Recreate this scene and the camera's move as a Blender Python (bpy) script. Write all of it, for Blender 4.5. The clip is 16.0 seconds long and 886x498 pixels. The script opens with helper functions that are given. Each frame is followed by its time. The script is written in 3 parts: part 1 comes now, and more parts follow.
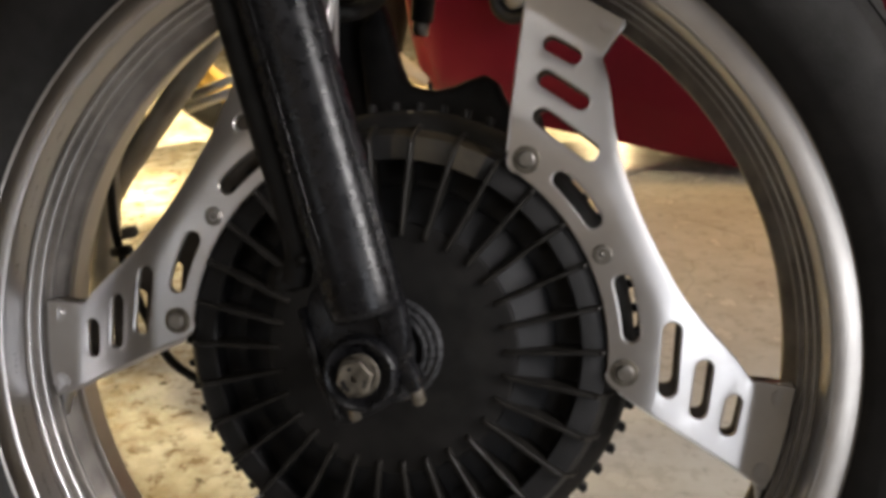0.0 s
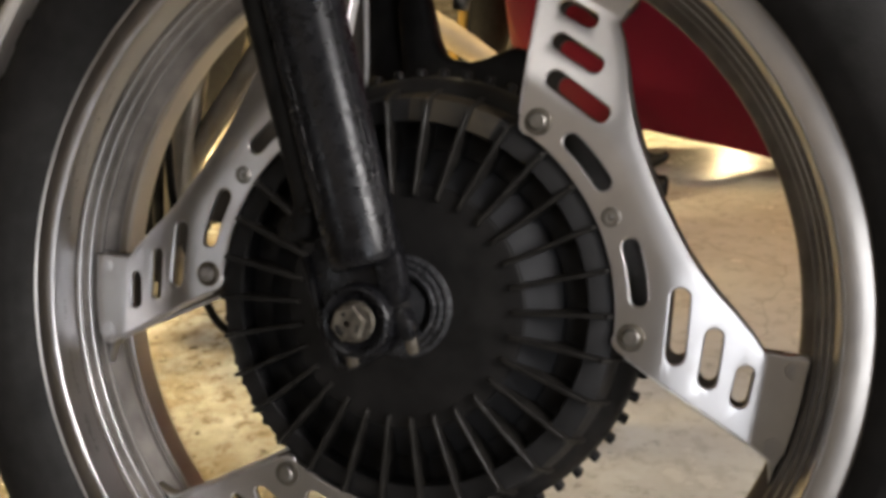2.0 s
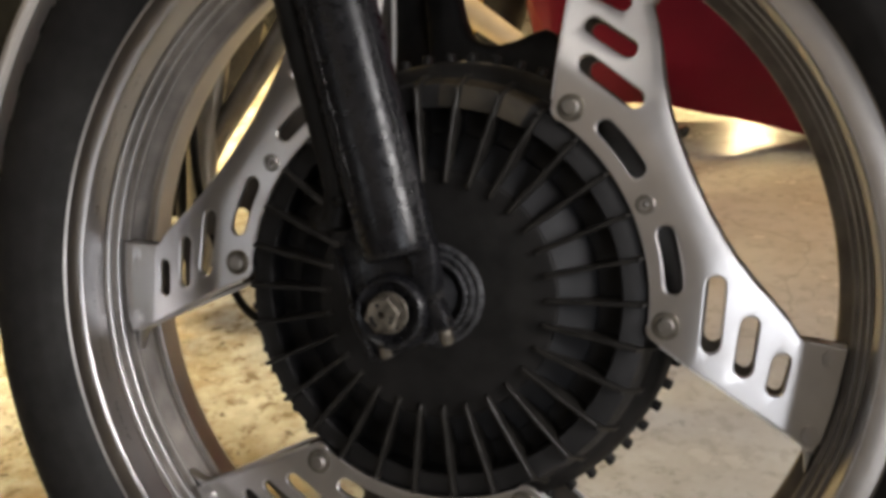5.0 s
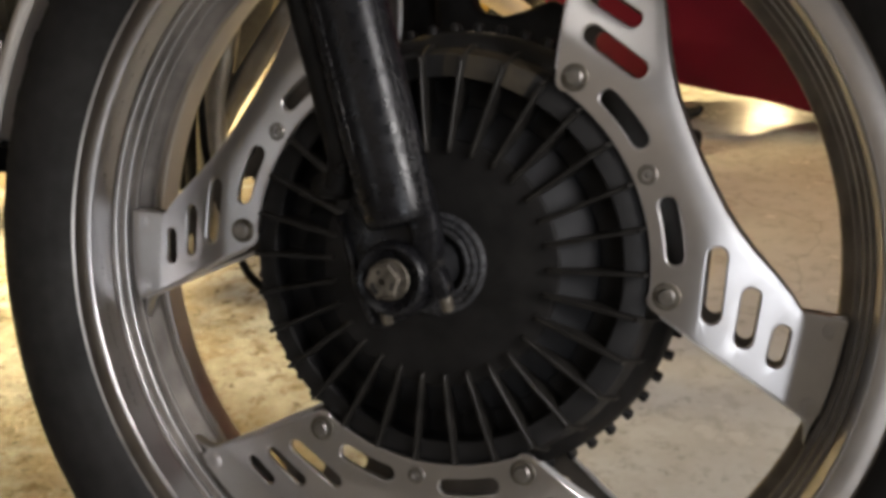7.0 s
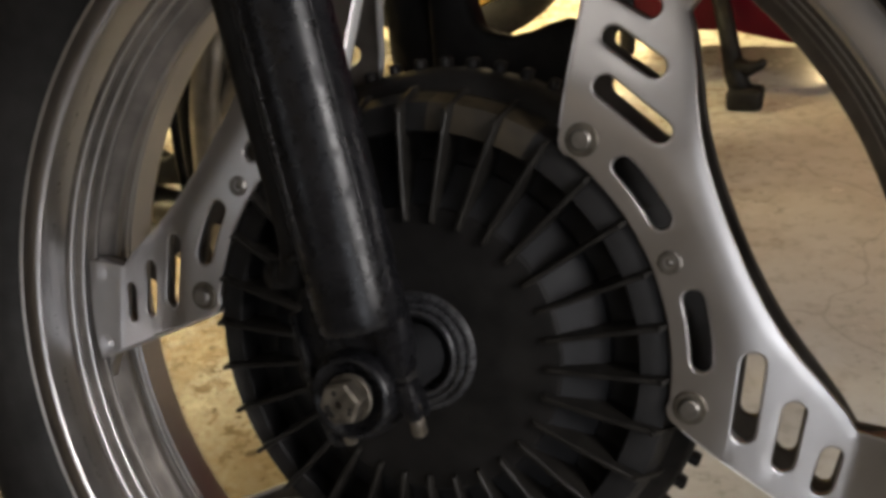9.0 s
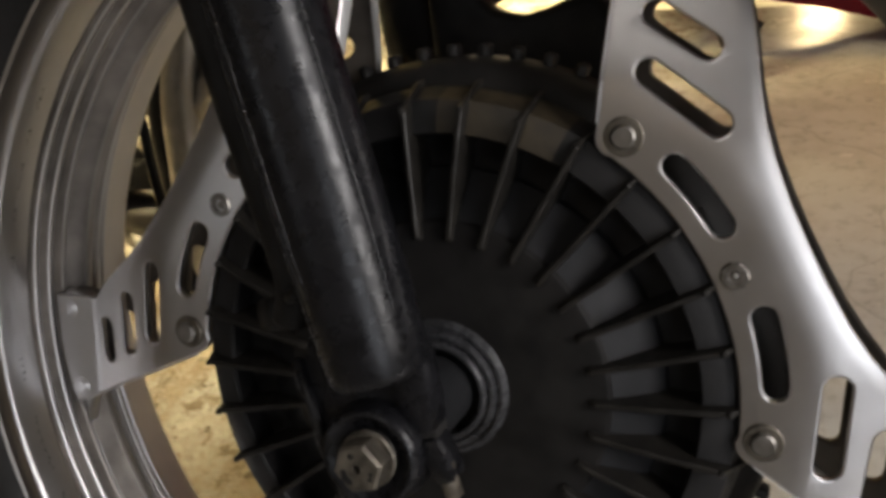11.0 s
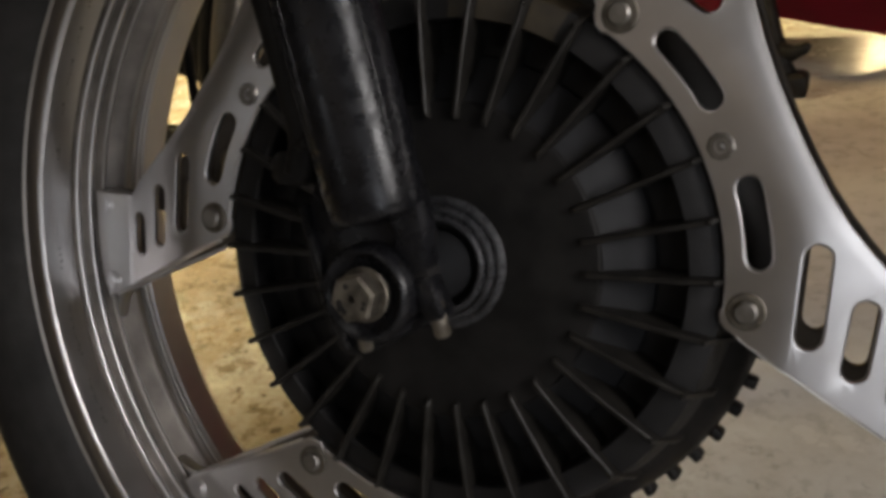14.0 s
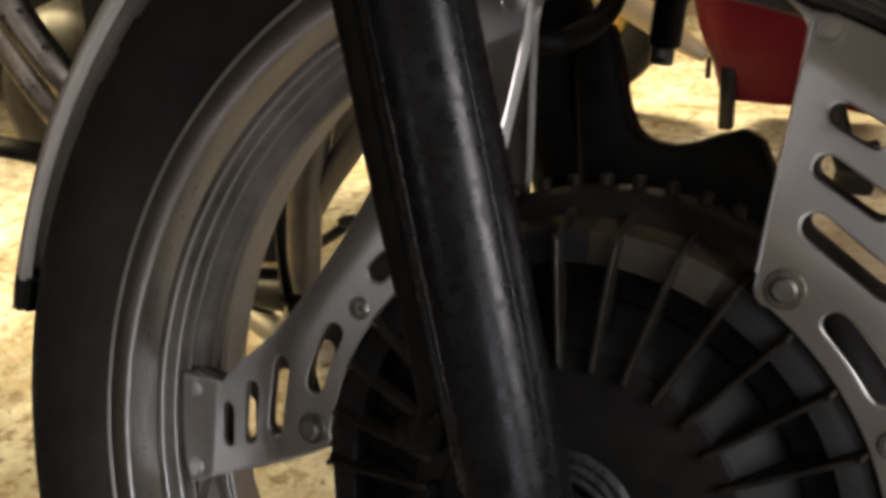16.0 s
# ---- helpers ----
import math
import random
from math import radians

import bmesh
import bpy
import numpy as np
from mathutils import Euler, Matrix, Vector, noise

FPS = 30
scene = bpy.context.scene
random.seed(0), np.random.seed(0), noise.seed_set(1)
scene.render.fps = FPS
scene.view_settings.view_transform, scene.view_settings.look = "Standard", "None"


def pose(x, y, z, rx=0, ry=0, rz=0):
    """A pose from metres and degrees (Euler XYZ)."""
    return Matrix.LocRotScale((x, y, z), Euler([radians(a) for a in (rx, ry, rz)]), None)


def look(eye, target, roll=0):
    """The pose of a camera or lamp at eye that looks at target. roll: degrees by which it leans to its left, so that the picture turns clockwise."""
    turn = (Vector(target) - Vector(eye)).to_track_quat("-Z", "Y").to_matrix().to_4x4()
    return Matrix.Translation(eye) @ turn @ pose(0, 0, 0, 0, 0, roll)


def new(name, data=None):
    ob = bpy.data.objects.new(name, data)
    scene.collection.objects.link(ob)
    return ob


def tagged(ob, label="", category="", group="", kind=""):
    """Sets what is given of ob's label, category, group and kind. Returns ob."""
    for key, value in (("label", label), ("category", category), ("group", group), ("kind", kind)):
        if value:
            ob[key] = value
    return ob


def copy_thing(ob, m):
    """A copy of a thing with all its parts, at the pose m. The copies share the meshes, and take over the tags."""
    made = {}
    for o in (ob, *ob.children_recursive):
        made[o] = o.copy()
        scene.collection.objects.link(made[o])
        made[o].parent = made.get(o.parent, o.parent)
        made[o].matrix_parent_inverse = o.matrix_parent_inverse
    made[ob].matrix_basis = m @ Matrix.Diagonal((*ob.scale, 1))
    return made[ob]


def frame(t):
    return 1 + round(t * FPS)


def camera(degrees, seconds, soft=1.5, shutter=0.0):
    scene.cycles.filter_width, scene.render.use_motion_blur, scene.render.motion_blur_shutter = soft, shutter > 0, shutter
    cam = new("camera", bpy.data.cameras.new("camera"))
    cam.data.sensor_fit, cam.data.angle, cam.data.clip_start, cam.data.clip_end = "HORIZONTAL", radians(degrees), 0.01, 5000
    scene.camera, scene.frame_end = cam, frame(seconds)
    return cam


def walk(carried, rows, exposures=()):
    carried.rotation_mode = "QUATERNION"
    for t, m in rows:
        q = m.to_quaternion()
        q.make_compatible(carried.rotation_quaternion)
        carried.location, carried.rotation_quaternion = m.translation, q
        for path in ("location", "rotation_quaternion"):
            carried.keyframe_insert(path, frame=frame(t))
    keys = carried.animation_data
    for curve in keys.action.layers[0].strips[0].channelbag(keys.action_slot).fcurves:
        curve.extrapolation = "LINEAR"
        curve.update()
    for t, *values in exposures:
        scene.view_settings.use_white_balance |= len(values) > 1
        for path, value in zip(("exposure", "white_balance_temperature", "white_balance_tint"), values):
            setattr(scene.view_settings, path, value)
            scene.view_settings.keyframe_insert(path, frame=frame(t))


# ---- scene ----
H_AXLE = 0.3294
W = pose(0, 0, H_AXLE, -17.5, 0, 0)  # the leaning front wheel: x ahead, y along the axle, z up the wheel
cam = camera(50.7, 16.0, soft=4.0)
PATH = [
    (0, (0.117, -0.533, 0.102), (-0.207, 1.434, -0.056), 1.0),
    (0.5, (0.136, -0.529, 0.098), (-0.29, 1.417, -0.078), 2.2),
    (1, (0.176, -0.518, 0.089), (-0.349, 1.404, -0.093), 3.1),
    (1.5, (0.189, -0.522, 0.057), (-0.386, 1.383, -0.152), 2.3),
    (2, (0.185, -0.529, 0.072), (-0.401, 1.379, -0.06), 2.3),
    (2.5, (0.187, -0.53, 0.078), (-0.398, 1.378, -0.049), 2.1),
    (3, (0.185, -0.53, 0.074), (-0.396, 1.378, -0.077), 1.6),
    (3.5, (0.183, -0.529, 0.072), (-0.398, 1.379, -0.083), 1.5),
    (4, (0.179, -0.528, 0.071), (-0.404, 1.377, -0.105), 1.3),
    (4.5, (0.176, -0.528, 0.073), (-0.416, 1.374, -0.106), 1.3),
    (4.7, (0.173, -0.528, 0.08), (-0.426, 1.371, -0.105), 1.5),
    (6.8, (0.176, -0.526, 0.081), (-0.459, 1.359, -0.124), 2.5),
    (7, (0.181, -0.528, 0.074), (-0.456, 1.354, -0.159), 2.3),
    (7.5, (0.207, -0.535, 0.066), (-0.578, 1.29, -0.167), 3.1),
    (8, (0.224, -0.511, 0.101), (-0.567, 1.306, -0.169), 2.6),
    (8.2, (0.219, -0.495, 0.125), (-0.547, 1.325, -0.191), 2.6),
    (10.3, (0.142, -0.367, 0.164), (-0.555, 1.448, -0.304), 0.1),
    (10.5, (0.142, -0.367, 0.158), (-0.523, 1.455, -0.328), -0.1),
    (11, (0.142, -0.364, 0.154), (-0.565, 1.449, -0.308), -1.0),
    (11.5, (0.141, -0.365, 0.15), (-0.544, 1.458, -0.306), 0.1),
    (12, (0.139, -0.36, 0.148), (-0.536, 1.466, -0.311), 0.1),
    (12.5, (0.14, -0.369, 0.134), (-0.539, 1.46, -0.308), 0.5),
    (13, (0.155, -0.382, 0.073), (-0.573, 1.423, -0.384), 0.8),
    (13.5, (0.171, -0.385, 0.049), (-0.593, 1.419, -0.353), -0.6),
    (14, (0.177, -0.391, 0.083), (-0.644, 1.398, -0.271), 1.0),
    (14.5, (0.164, -0.384, 0.116), (-0.685, 1.401, -0.19), 1.4),
    (15, (0.149, -0.373, 0.15), (-0.754, 1.389, -0.134), 1.8),
    (15.5, (0.133, -0.368, 0.168), (-0.734, 1.408, -0.141), 2.2),
    (16, (0.113, -0.372, 0.174), (-0.756, 1.402, -0.138), 3.6),
]
walk(cam, [(t, W @ look(eye, target, roll)) for t, eye, target, roll in PATH], [(0, -0.1), (1.5, -0.04), (3.5, -0.06), (6.8, -0.2), (8.1, -0.66), (10.4, -0.42), (12.5, -0.42), (13.3, -0.38), (14.0, -0.8), (14.8, -0.66), (16.0, -0.78)])

# ---- world and lamps ----
world = bpy.data.worlds.new("world")
scene.world = world
world.use_nodes = True
world.node_tree.nodes["Background"].inputs[0].default_value = (1.0, 0.84, 0.66, 1)
world.node_tree.nodes["Background"].inputs[1].default_value = 0.011


def area(name, eye, target, sx, sy, watts, colour):
    lamp = bpy.data.lights.new(name, "AREA")
    lamp.shape, lamp.size, lamp.size_y = "RECTANGLE", sx, sy
    lamp.energy, lamp.color = watts, colour
    ob = new(name, lamp)
    ob.matrix_world = look(eye, target)
    return ob


WARM, COOL = (1.0, 0.80, 0.50), (1.0, 0.96, 0.95)
lamp = area("doorway_light", (2.6, -0.8, 1.45), (0.25, 0.0, 0.1), 0.8, 1.3, 11.5, COOL)
lamp.data.spread = radians(58)
area("front_window", (2.5, -2.8, 1.0), (0.2, 0, 0.4), 1.3, 1.5, 34, (0.90, 0.93, 1.0))
area("front_ceiling_light", (-0.15, -1.7, 2.8), (0.0, -0.1, 0.3), 1.2, 0.4, 9, (1.0, 0.95, 0.90))
area("rear_doorway_light", (3.3, 4.5, 1.1), (0, 0, 0.5), 1.2, 1.8, 7, COOL)
lamp = area("warm_light_left", (-3.5, -0.3, 2.6), (-1.15, 0.74, 0), 0.5, 0.5, 36, (1.0, 0.81, 0.43))
lamp.data.spread = radians(28)
lamp = area("warm_light_back", (-0.95, 2.4, 2.8), (-0.70, 1.75, 0), 0.5, 0.5, 40, (1.0, 0.79, 0.40))
lamp.data.spread = radians(38)
# added unseen fill: narrow warm spot that turns the right rear floor golden
lamp = area("warm_light_right", (0.6, 0.9, 2.85), (0.38, 1.16, 0), 0.4, 0.4, 1.4, (1.0, 0.62, 0.20))
lamp.data.spread = radians(30)
area("warm_strip_light", (-4.2, 5.2, 2.4), (-0.7, 0.55, 0), 2.4, 0.8, 85, (1.0, 0.70, 0.25))
area("rear_ceiling_light", (0.7, 2.7, 2.85), (0.7, 2.6, 0), 0.25, 0.2, 5, (1.0, 0.78, 0.42))
area("front_window_left", (-1.90, -3.0, 1.05), (0.0, 0.0, 0.4), 0.5, 0.5, 3.2, (0.90, 0.94, 1.0))
# added unseen panel, wide and dim, to brighten metal that faces the front
area("front_opening", (-0.3, -3.9, 2.1), (-0.1, 0.0, 0.5), 4.2, 1.0, 7, (1.0, 0.84, 0.68))
area("warm_light_far", (0.2, 10.0, 2.6), (0.2, 3.0, 0.6), 0.4, 0.4, 32, (1.0, 0.74, 0.38))
area("warm_light_far_left", (-2.4, 9.8, 2.6), (-0.6, 3.0, 0.6), 0.4, 0.4, 45, WARM)


# ---- materials ----
def material(name, base, rough=0.5, metal=0.0, coat=0.0):
    m = bpy.data.materials.new(name)
    m.use_nodes = True
    b = m.node_tree.nodes["Principled BSDF"]
    b.inputs["Base Color"].default_value = (*base, 1)
    b.inputs["Roughness"].default_value = rough
    b.inputs["Metallic"].default_value = metal
    b.inputs["Coat Weight"].default_value = coat
    b.inputs["Coat Roughness"].default_value = 0.12
    return m


def nodes(m):
    t = m.node_tree
    return t.nodes, t.links, t.nodes["Principled BSDF"]


def coords(m):
    n = m.node_tree.nodes.get("coords")
    if not n:
        n = m.node_tree.nodes.new("ShaderNodeTexCoord")
        n.name = "coords"
    return n.outputs["Object"]


def noise_node(m, scale, detail=4.0, rough=0.55, stretch=None):
    n, l, b = nodes(m)
    t = n.new("ShaderNodeTexNoise")
    t.inputs["Scale"].default_value, t.inputs["Detail"].default_value = scale, detail
    t.inputs["Roughness"].default_value = rough
    v = coords(m)
    if stretch:
        mp = n.new("ShaderNodeMapping")
        mp.inputs["Scale"].default_value = stretch
        l.new(v, mp.inputs["Vector"])
        v = mp.outputs["Vector"]
    l.new(v, t.inputs["Vector"])
    return t.outputs["Fac"]


def ramp(m, fac, stops):
    n, l, b = nodes(m)
    r = n.new("ShaderNodeValToRGB")
    e = r.color_ramp.elements
    while len(e) < len(stops):
        e.new(0.5)
    for k, (p, c) in zip(e, stops):
        k.position, k.color = p, (*c, 1) if len(c) == 3 else c
    l.new(fac, r.inputs["Fac"])
    return r.outputs["Color"]


def mix(m, fac, a, b_):
    n, l, _ = nodes(m)
    x = n.new("ShaderNodeMix")
    x.data_type = "RGBA"
    if isinstance(fac, float):
        x.inputs["Factor"].default_value = fac
    else:
        l.new(fac, x.inputs["Factor"])
    for k, v in ((6, a), (7, b_)):
        if isinstance(v, tuple):
            x.inputs[k].default_value = (*v, 1)
        else:
            l.new(v, x.inputs[k])
    return x.outputs[2]


def grey(v):
    return (v, v, v)


def vary(m, base, scale, low, high, rough=None, bump=0.0, bump_scale=None, fine=None):
    """Mottles the colour between two multiples of base, the roughness between two values, and adds relief."""
    n, l, b = nodes(m)
    f = noise_node(m, scale)
    lo, hi = tuple(c * low for c in base), tuple(min(1, c * high) for c in base)
    col = ramp(m, f, [(0.3, lo), (0.7, hi)])
    if fine:
        g = noise_node(m, fine, 2.0)
        col = mix(m, 0.35, col, ramp(m, g, [(0.35, lo), (0.65, hi)]))
    l.new(col, b.inputs["Base Color"])
    if rough:
        g = noise_node(m, scale * 2.3)
        l.new(ramp(m, g, [(0.3, grey(rough[0])), (0.7, grey(rough[1]))]), b.inputs["Roughness"])
    if bump:
        g = noise_node(m, bump_scale or scale * 8, 5.0)
        k = n.new("ShaderNodeBump")
        k.inputs["Strength"].default_value, k.inputs["Distance"].default_value = bump, 0.002
        l.new(g, k.inputs["Height"])
        l.new(k.outputs["Normal"], b.inputs["Normal"])
    return m


def dull(m, level):
    m.node_tree.nodes["Principled BSDF"].inputs["Specular IOR Level"].default_value = level
    return m


def grimy(m, colour, scale, low, high, amount):
    """Lays cloudy grime of a colour over the base, and dulls the gloss there."""
    n, l, b = nodes(m)
    f = ramp(m, noise_node(m, scale, 6.0, 0.65), [(low, grey(0)), (high, grey(amount))])
    l.new(mix(m, f, b.inputs["Base Color"].links[0].from_socket, colour), b.inputs["Base Color"])
    if b.inputs["Roughness"].links:
        l.new(mix(m, f, b.inputs["Roughness"].links[0].from_socket, grey(0.5)), b.inputs["Roughness"])
    return m


def brushed(m, stretch, amount):
    """Fine parallel scratches that vary the gloss."""
    n, l, b = nodes(m)
    f = noise_node(m, 1500, 2.0, 0.6, stretch)
    old = b.inputs["Roughness"].links[0].from_socket
    l.new(mix(m, amount, old, ramp(m, f, [(0.3, grey(0.16)), (0.7, grey(0.46))])), b.inputs["Roughness"])
    return m


ALLOY = vary(material("brushed_alloy", (0.52, 0.505, 0.50), 0.3, 1.0), (0.52, 0.505, 0.50), 22, 0.9, 1.08, (0.31, 0.36), 0.01, 1100)
grimy(brushed(ALLOY, (0.08, 1.0, 1.0), 0.14), (0.36, 0.32, 0.28), 18, 0.48, 0.75, 0.3)
RIM = vary(material("polished_rim_alloy", (0.54, 0.53, 0.525), 0.28, 1.0), (0.54, 0.53, 0.525), 30, 0.93, 1.06, (0.29, 0.36))
RIMLIP = vary(material("dull_rim_lip", (0.43, 0.40, 0.37), 0.4, 1.0), (0.43, 0.40, 0.37), 26, 0.85, 1.1, (0.29, 0.36), 0.02, 600)
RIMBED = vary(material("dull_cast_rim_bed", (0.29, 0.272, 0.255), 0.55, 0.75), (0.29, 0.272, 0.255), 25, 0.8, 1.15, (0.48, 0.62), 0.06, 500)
GROOVE = vary(material("dark_rim_groove", (0.16, 0.142, 0.126), 0.5, 0.6), (0.16, 0.142, 0.126), 40, 0.6, 1.4, (0.45, 0.6))
STEEL = vary(material("bolt_steel", (0.27, 0.255, 0.235), 0.4, 1.0), (0.27, 0.255, 0.235), 120, 0.6, 1.15, (0.3, 0.55), 0.1, 1500)
DULLSTEEL = vary(material("rusty_nut_steel", (0.19, 0.17, 0.14), 0.5, 0.9), (0.19, 0.17, 0.14), 160, 0.35, 1.3, (0.4, 0.65), 0.25, 900)
BLACKPAINT = vary(material("black_enamel", (0.0065, 0.0065, 0.0075), 0.3), (0.0065, 0.0065, 0.0075), 70, 0.7, 1.5, (0.20, 0.36), 0.05, 600)
dull(grimy(BLACKPAINT, (0.013, 0.013, 0.0150), 150, 0.54, 0.66, 0.85), 0.055)
RIBS = vary(material("worn_rib_edges", (0.0105, 0.0095, 0.0082), 0.42), (0.0105, 0.0095, 0.0082), 90, 0.6, 1.7, (0.36, 0.52), 0.1, 700)
SATIN = vary(material("satin_black", (0.0088, 0.0082, 0.0078), 0.5), (0.0088, 0.0082, 0.0078), 60, 0.6, 1.6, (0.42, 0.6), 0.12, 700)
FACED = vary(material("worn_grey_casting", (0.0095, 0.0097, 0.0108), 0.5), (0.0095, 0.0097, 0.0108), 45, 0.7, 1.3, (0.58, 0.72), 0.15, 800)
dull(FACED, 0.2)
FACEDARK = vary(material("dirty_outer_casting", (0.0095, 0.0091, 0.0092), 0.55), (0.0095, 0.0091, 0.0092), 45, 0.6, 1.5, (0.45, 0.62), 0.15, 800)
STAINED = vary(material("rust_stained_casting", (0.027, 0.020, 0.0105), 0.5), (0.027, 0.020, 0.0105), 60, 0.4, 1.5, (0.42, 0.6), 0.15, 800)
dull(FACEDARK, 0.3)
RUBBER = vary(material("tyre_rubber", (0.0115, 0.0105, 0.0098), 0.75), (0.0115, 0.0105, 0.0098), 35, 0.7, 1.5, (0.62, 0.82), 0.15, 450)
STAMP = vary(material("stamped_alloy", (0.17, 0.16, 0.15), 0.55, 0.8), (0.17, 0.16, 0.15), 300, 0.6, 1.3)
SEAL = vary(material("greased_seal", (0.055, 0.055, 0.058), 0.3, 0.4), (0.055, 0.055, 0.058), 90, 0.6, 1.4, (0.22, 0.34), 0.08, 900)
DULLCASE = vary(material("oily_case_alloy", (0.022, 0.018, 0.015), 0.45, 0.3), (0.022, 0.018, 0.015), 40, 0.4, 1.8, (0.3, 0.55), 0.2, 300)
# plate alloy darkened to carry the shade on the wheel's far side
FARSHADE = vary(material("shaded_far_alloy", (0.13, 0.115, 0.10), 0.5, 0.9), (0.13, 0.115, 0.10), 40, 0.7, 1.2, (0.45, 0.6), 0.05, 500)
# near-white metal: chrome tubes, and the painted glint on the plates' folded edges
BRIGHT = vary(material("glint_and_chrome_alloy", (0.86, 0.86, 0.86), 0.45, 0.8), (0.86, 0.86, 0.86), 60, 0.94, 1.04, (0.4, 0.5))
SILVER = vary(material("silver_fender_paint", (0.62, 0.58, 0.53), 0.38, 0.15, 0.3), (0.62, 0.58, 0.53), 14, 0.85, 1.1, None, 0.03, 400)
PIPE = vary(material("dull_exhaust_steel", (0.3, 0.28, 0.25), 0.42, 0.9), (0.3, 0.28, 0.25), 22, 0.7, 1.25, (0.34, 0.55), 0.08, 300)
RED = vary(material("red_fairing_paint", (0.095, 0.003, 0.0115), 0.4, 0.0, 0.0), (0.095, 0.003, 0.0115), 5, 0.85, 1.12, (0.34, 0.5))
CHROME = vary(material("tarnished_chrome", (0.42, 0.38, 0.34), 0.3, 1.0), (0.42, 0.38, 0.34), 40, 0.45, 1.25, (0.22, 0.48), 0.08, 200)
CREAM = vary(material("cream_pipe_enamel", (0.42, 0.33, 0.23), 0.4, 0.2), (0.42, 0.33, 0.23), 20, 0.8, 1.1, (0.3, 0.5))
GOLD = vary(material("gold_wheel_paint", (0.5, 0.33, 0.09), 0.35, 0.6), (0.5, 0.33, 0.09), 30, 0.8, 1.1, (0.3, 0.45))


def floor_material():
    base = (0.5, 0.43, 0.31)
    m = material("sealed_concrete", base, 0.3, 0.0, 0.0)
    n, l, b = nodes(m)
    large = noise_node(m, 2.2, 5.0, 0.6)
    col = ramp(m, large, [(0.3, (0.54, 0.522, 0.478)), (0.55, (0.62, 0.602, 0.558)), (0.75, (0.67, 0.653, 0.61))])
    mid = noise_node(m, 9.0, 7.0, 0.68)
    sep = n.new("ShaderNodeSeparateXYZ")
    l.new(coords(m), sep.inputs[0])
    dirt = n.new("ShaderNodeMapRange")
    for i, v_ in enumerate((0.15, -0.35, 0.25, 1.0), 1):
        dirt.inputs[i].default_value = v_
    l.new(sep.outputs["X"], dirt.inputs["Value"])

    def dirty(c):
        k = n.new("ShaderNodeMath")
        k.operation = "MULTIPLY"
        l.new(c, k.inputs[0])
        l.new(dirt.outputs[0], k.inputs[1])
        return k.outputs[0]
    col = mix(m, dirty(ramp(m, mid, [(0.42, grey(0)), (0.60, grey(0.8))])), col, (0.30, 0.235, 0.15))
    patches = noise_node(m, 3.6, 6.0, 0.7)
    col = mix(m, dirty(ramp(m, patches, [(0.46, grey(0)), (0.62, grey(0.75))])), col, (0.24, 0.165, 0.085))
    blots = noise_node(m, 34.0, 5.0, 0.7)
    col = mix(m, dirty(ramp(m, blots, [(0.52, grey(0)), (0.62, grey(0.85))])), col, (0.17, 0.12, 0.065))
    spots = noise_node(m, 46.0, 3.0, 0.55)
    col = mix(m, dirty(ramp(m, spots, [(0.63, grey(0)), (0.68, grey(0.9))])), col, (0.1, 0.075, 0.045))
    # hairline cracks
    v = n.new("ShaderNodeTexVoronoi")
    v.feature = "DISTANCE_TO_EDGE"
    v.inputs["Scale"].default_value = 2.6
    warp = n.new("ShaderNodeVectorMath")
    warp.operation = "ADD"
    tex = n.new("ShaderNodeTexNoise")
    tex.inputs["Scale"].default_value = 7
    l.new(coords(m), tex.inputs["Vector"])
    sc = n.new("ShaderNodeVectorMath")
    sc.operation = "SCALE"
    sc.inputs["Scale"].default_value = 0.14
    l.new(tex.outputs["Color"], sc.inputs[0])
    l.new(coords(m), warp.inputs[0])
    l.new(sc.outputs[0], warp.inputs[1])
    l.new(warp.outputs[0], v.inputs["Vector"])
    col = mix(m, ramp(m, v.outputs["Distance"], [(0.0, grey(0.28)), (0.008, grey(0))]), col, (0.2, 0.16, 0.11))
    l.new(col, b.inputs["Base Color"])
    l.new(ramp(m, mid, [(0.35, grey(0.10)), (0.65, grey(0.30))]), b.inputs["Roughness"])
    k = n.new("ShaderNodeBump")
    k.inputs["Strength"].default_value, k.inputs["Distance"].default_value = 0.5, 0.004
    # broken, rough patch of the floor towards negative x
    mr = n.new("ShaderNodeMapRange")
    for i, v_ in enumerate((-0.2, -0.6, 0.0, 1.0), 1):
        mr.inputs[i].default_value = v_
    l.new(sep.outputs["X"], mr.inputs["Value"])
    lumps = n.new("ShaderNodeMath")
    lumps.operation = "MULTIPLY"
    l.new(noise_node(m, 22.0, 8.0, 0.68), lumps.inputs[0])
    l.new(mr.outputs[0], lumps.inputs[1])
    total = n.new("ShaderNodeMath")
    total.operation = "MULTIPLY_ADD"
    l.new(lumps.outputs[0], total.inputs[0])
    total.inputs[1].default_value = 15.0
    fine = n.new("ShaderNodeMath")
    fine.operation = "MULTIPLY"
    fine.inputs[1].default_value = 0.1
    l.new(noise_node(m, 30.0, 6.0, 0.6), fine.inputs[0])
    l.new(fine.outputs[0], total.inputs[2])
    l.new(total.outputs[0], k.inputs["Height"])
    l.new(k.outputs["Normal"], b.inputs["Normal"])
    return m


dull(SATIN, 0.18), dull(RIBS, 0.22), dull(RUBBER, 0.3), dull(FACED, 0.28), dull(FACEDARK, 0.25), dull(BLACKPAINT, 0.28), dull(RED, 0.12)
FLOOR = floor_material()
WALL = vary(material("grey_wall_paint", (0.4, 0.39, 0.375), 0.8), (0.4, 0.39, 0.375), 1.5, 0.9, 1.06, None, 0.1, 60)
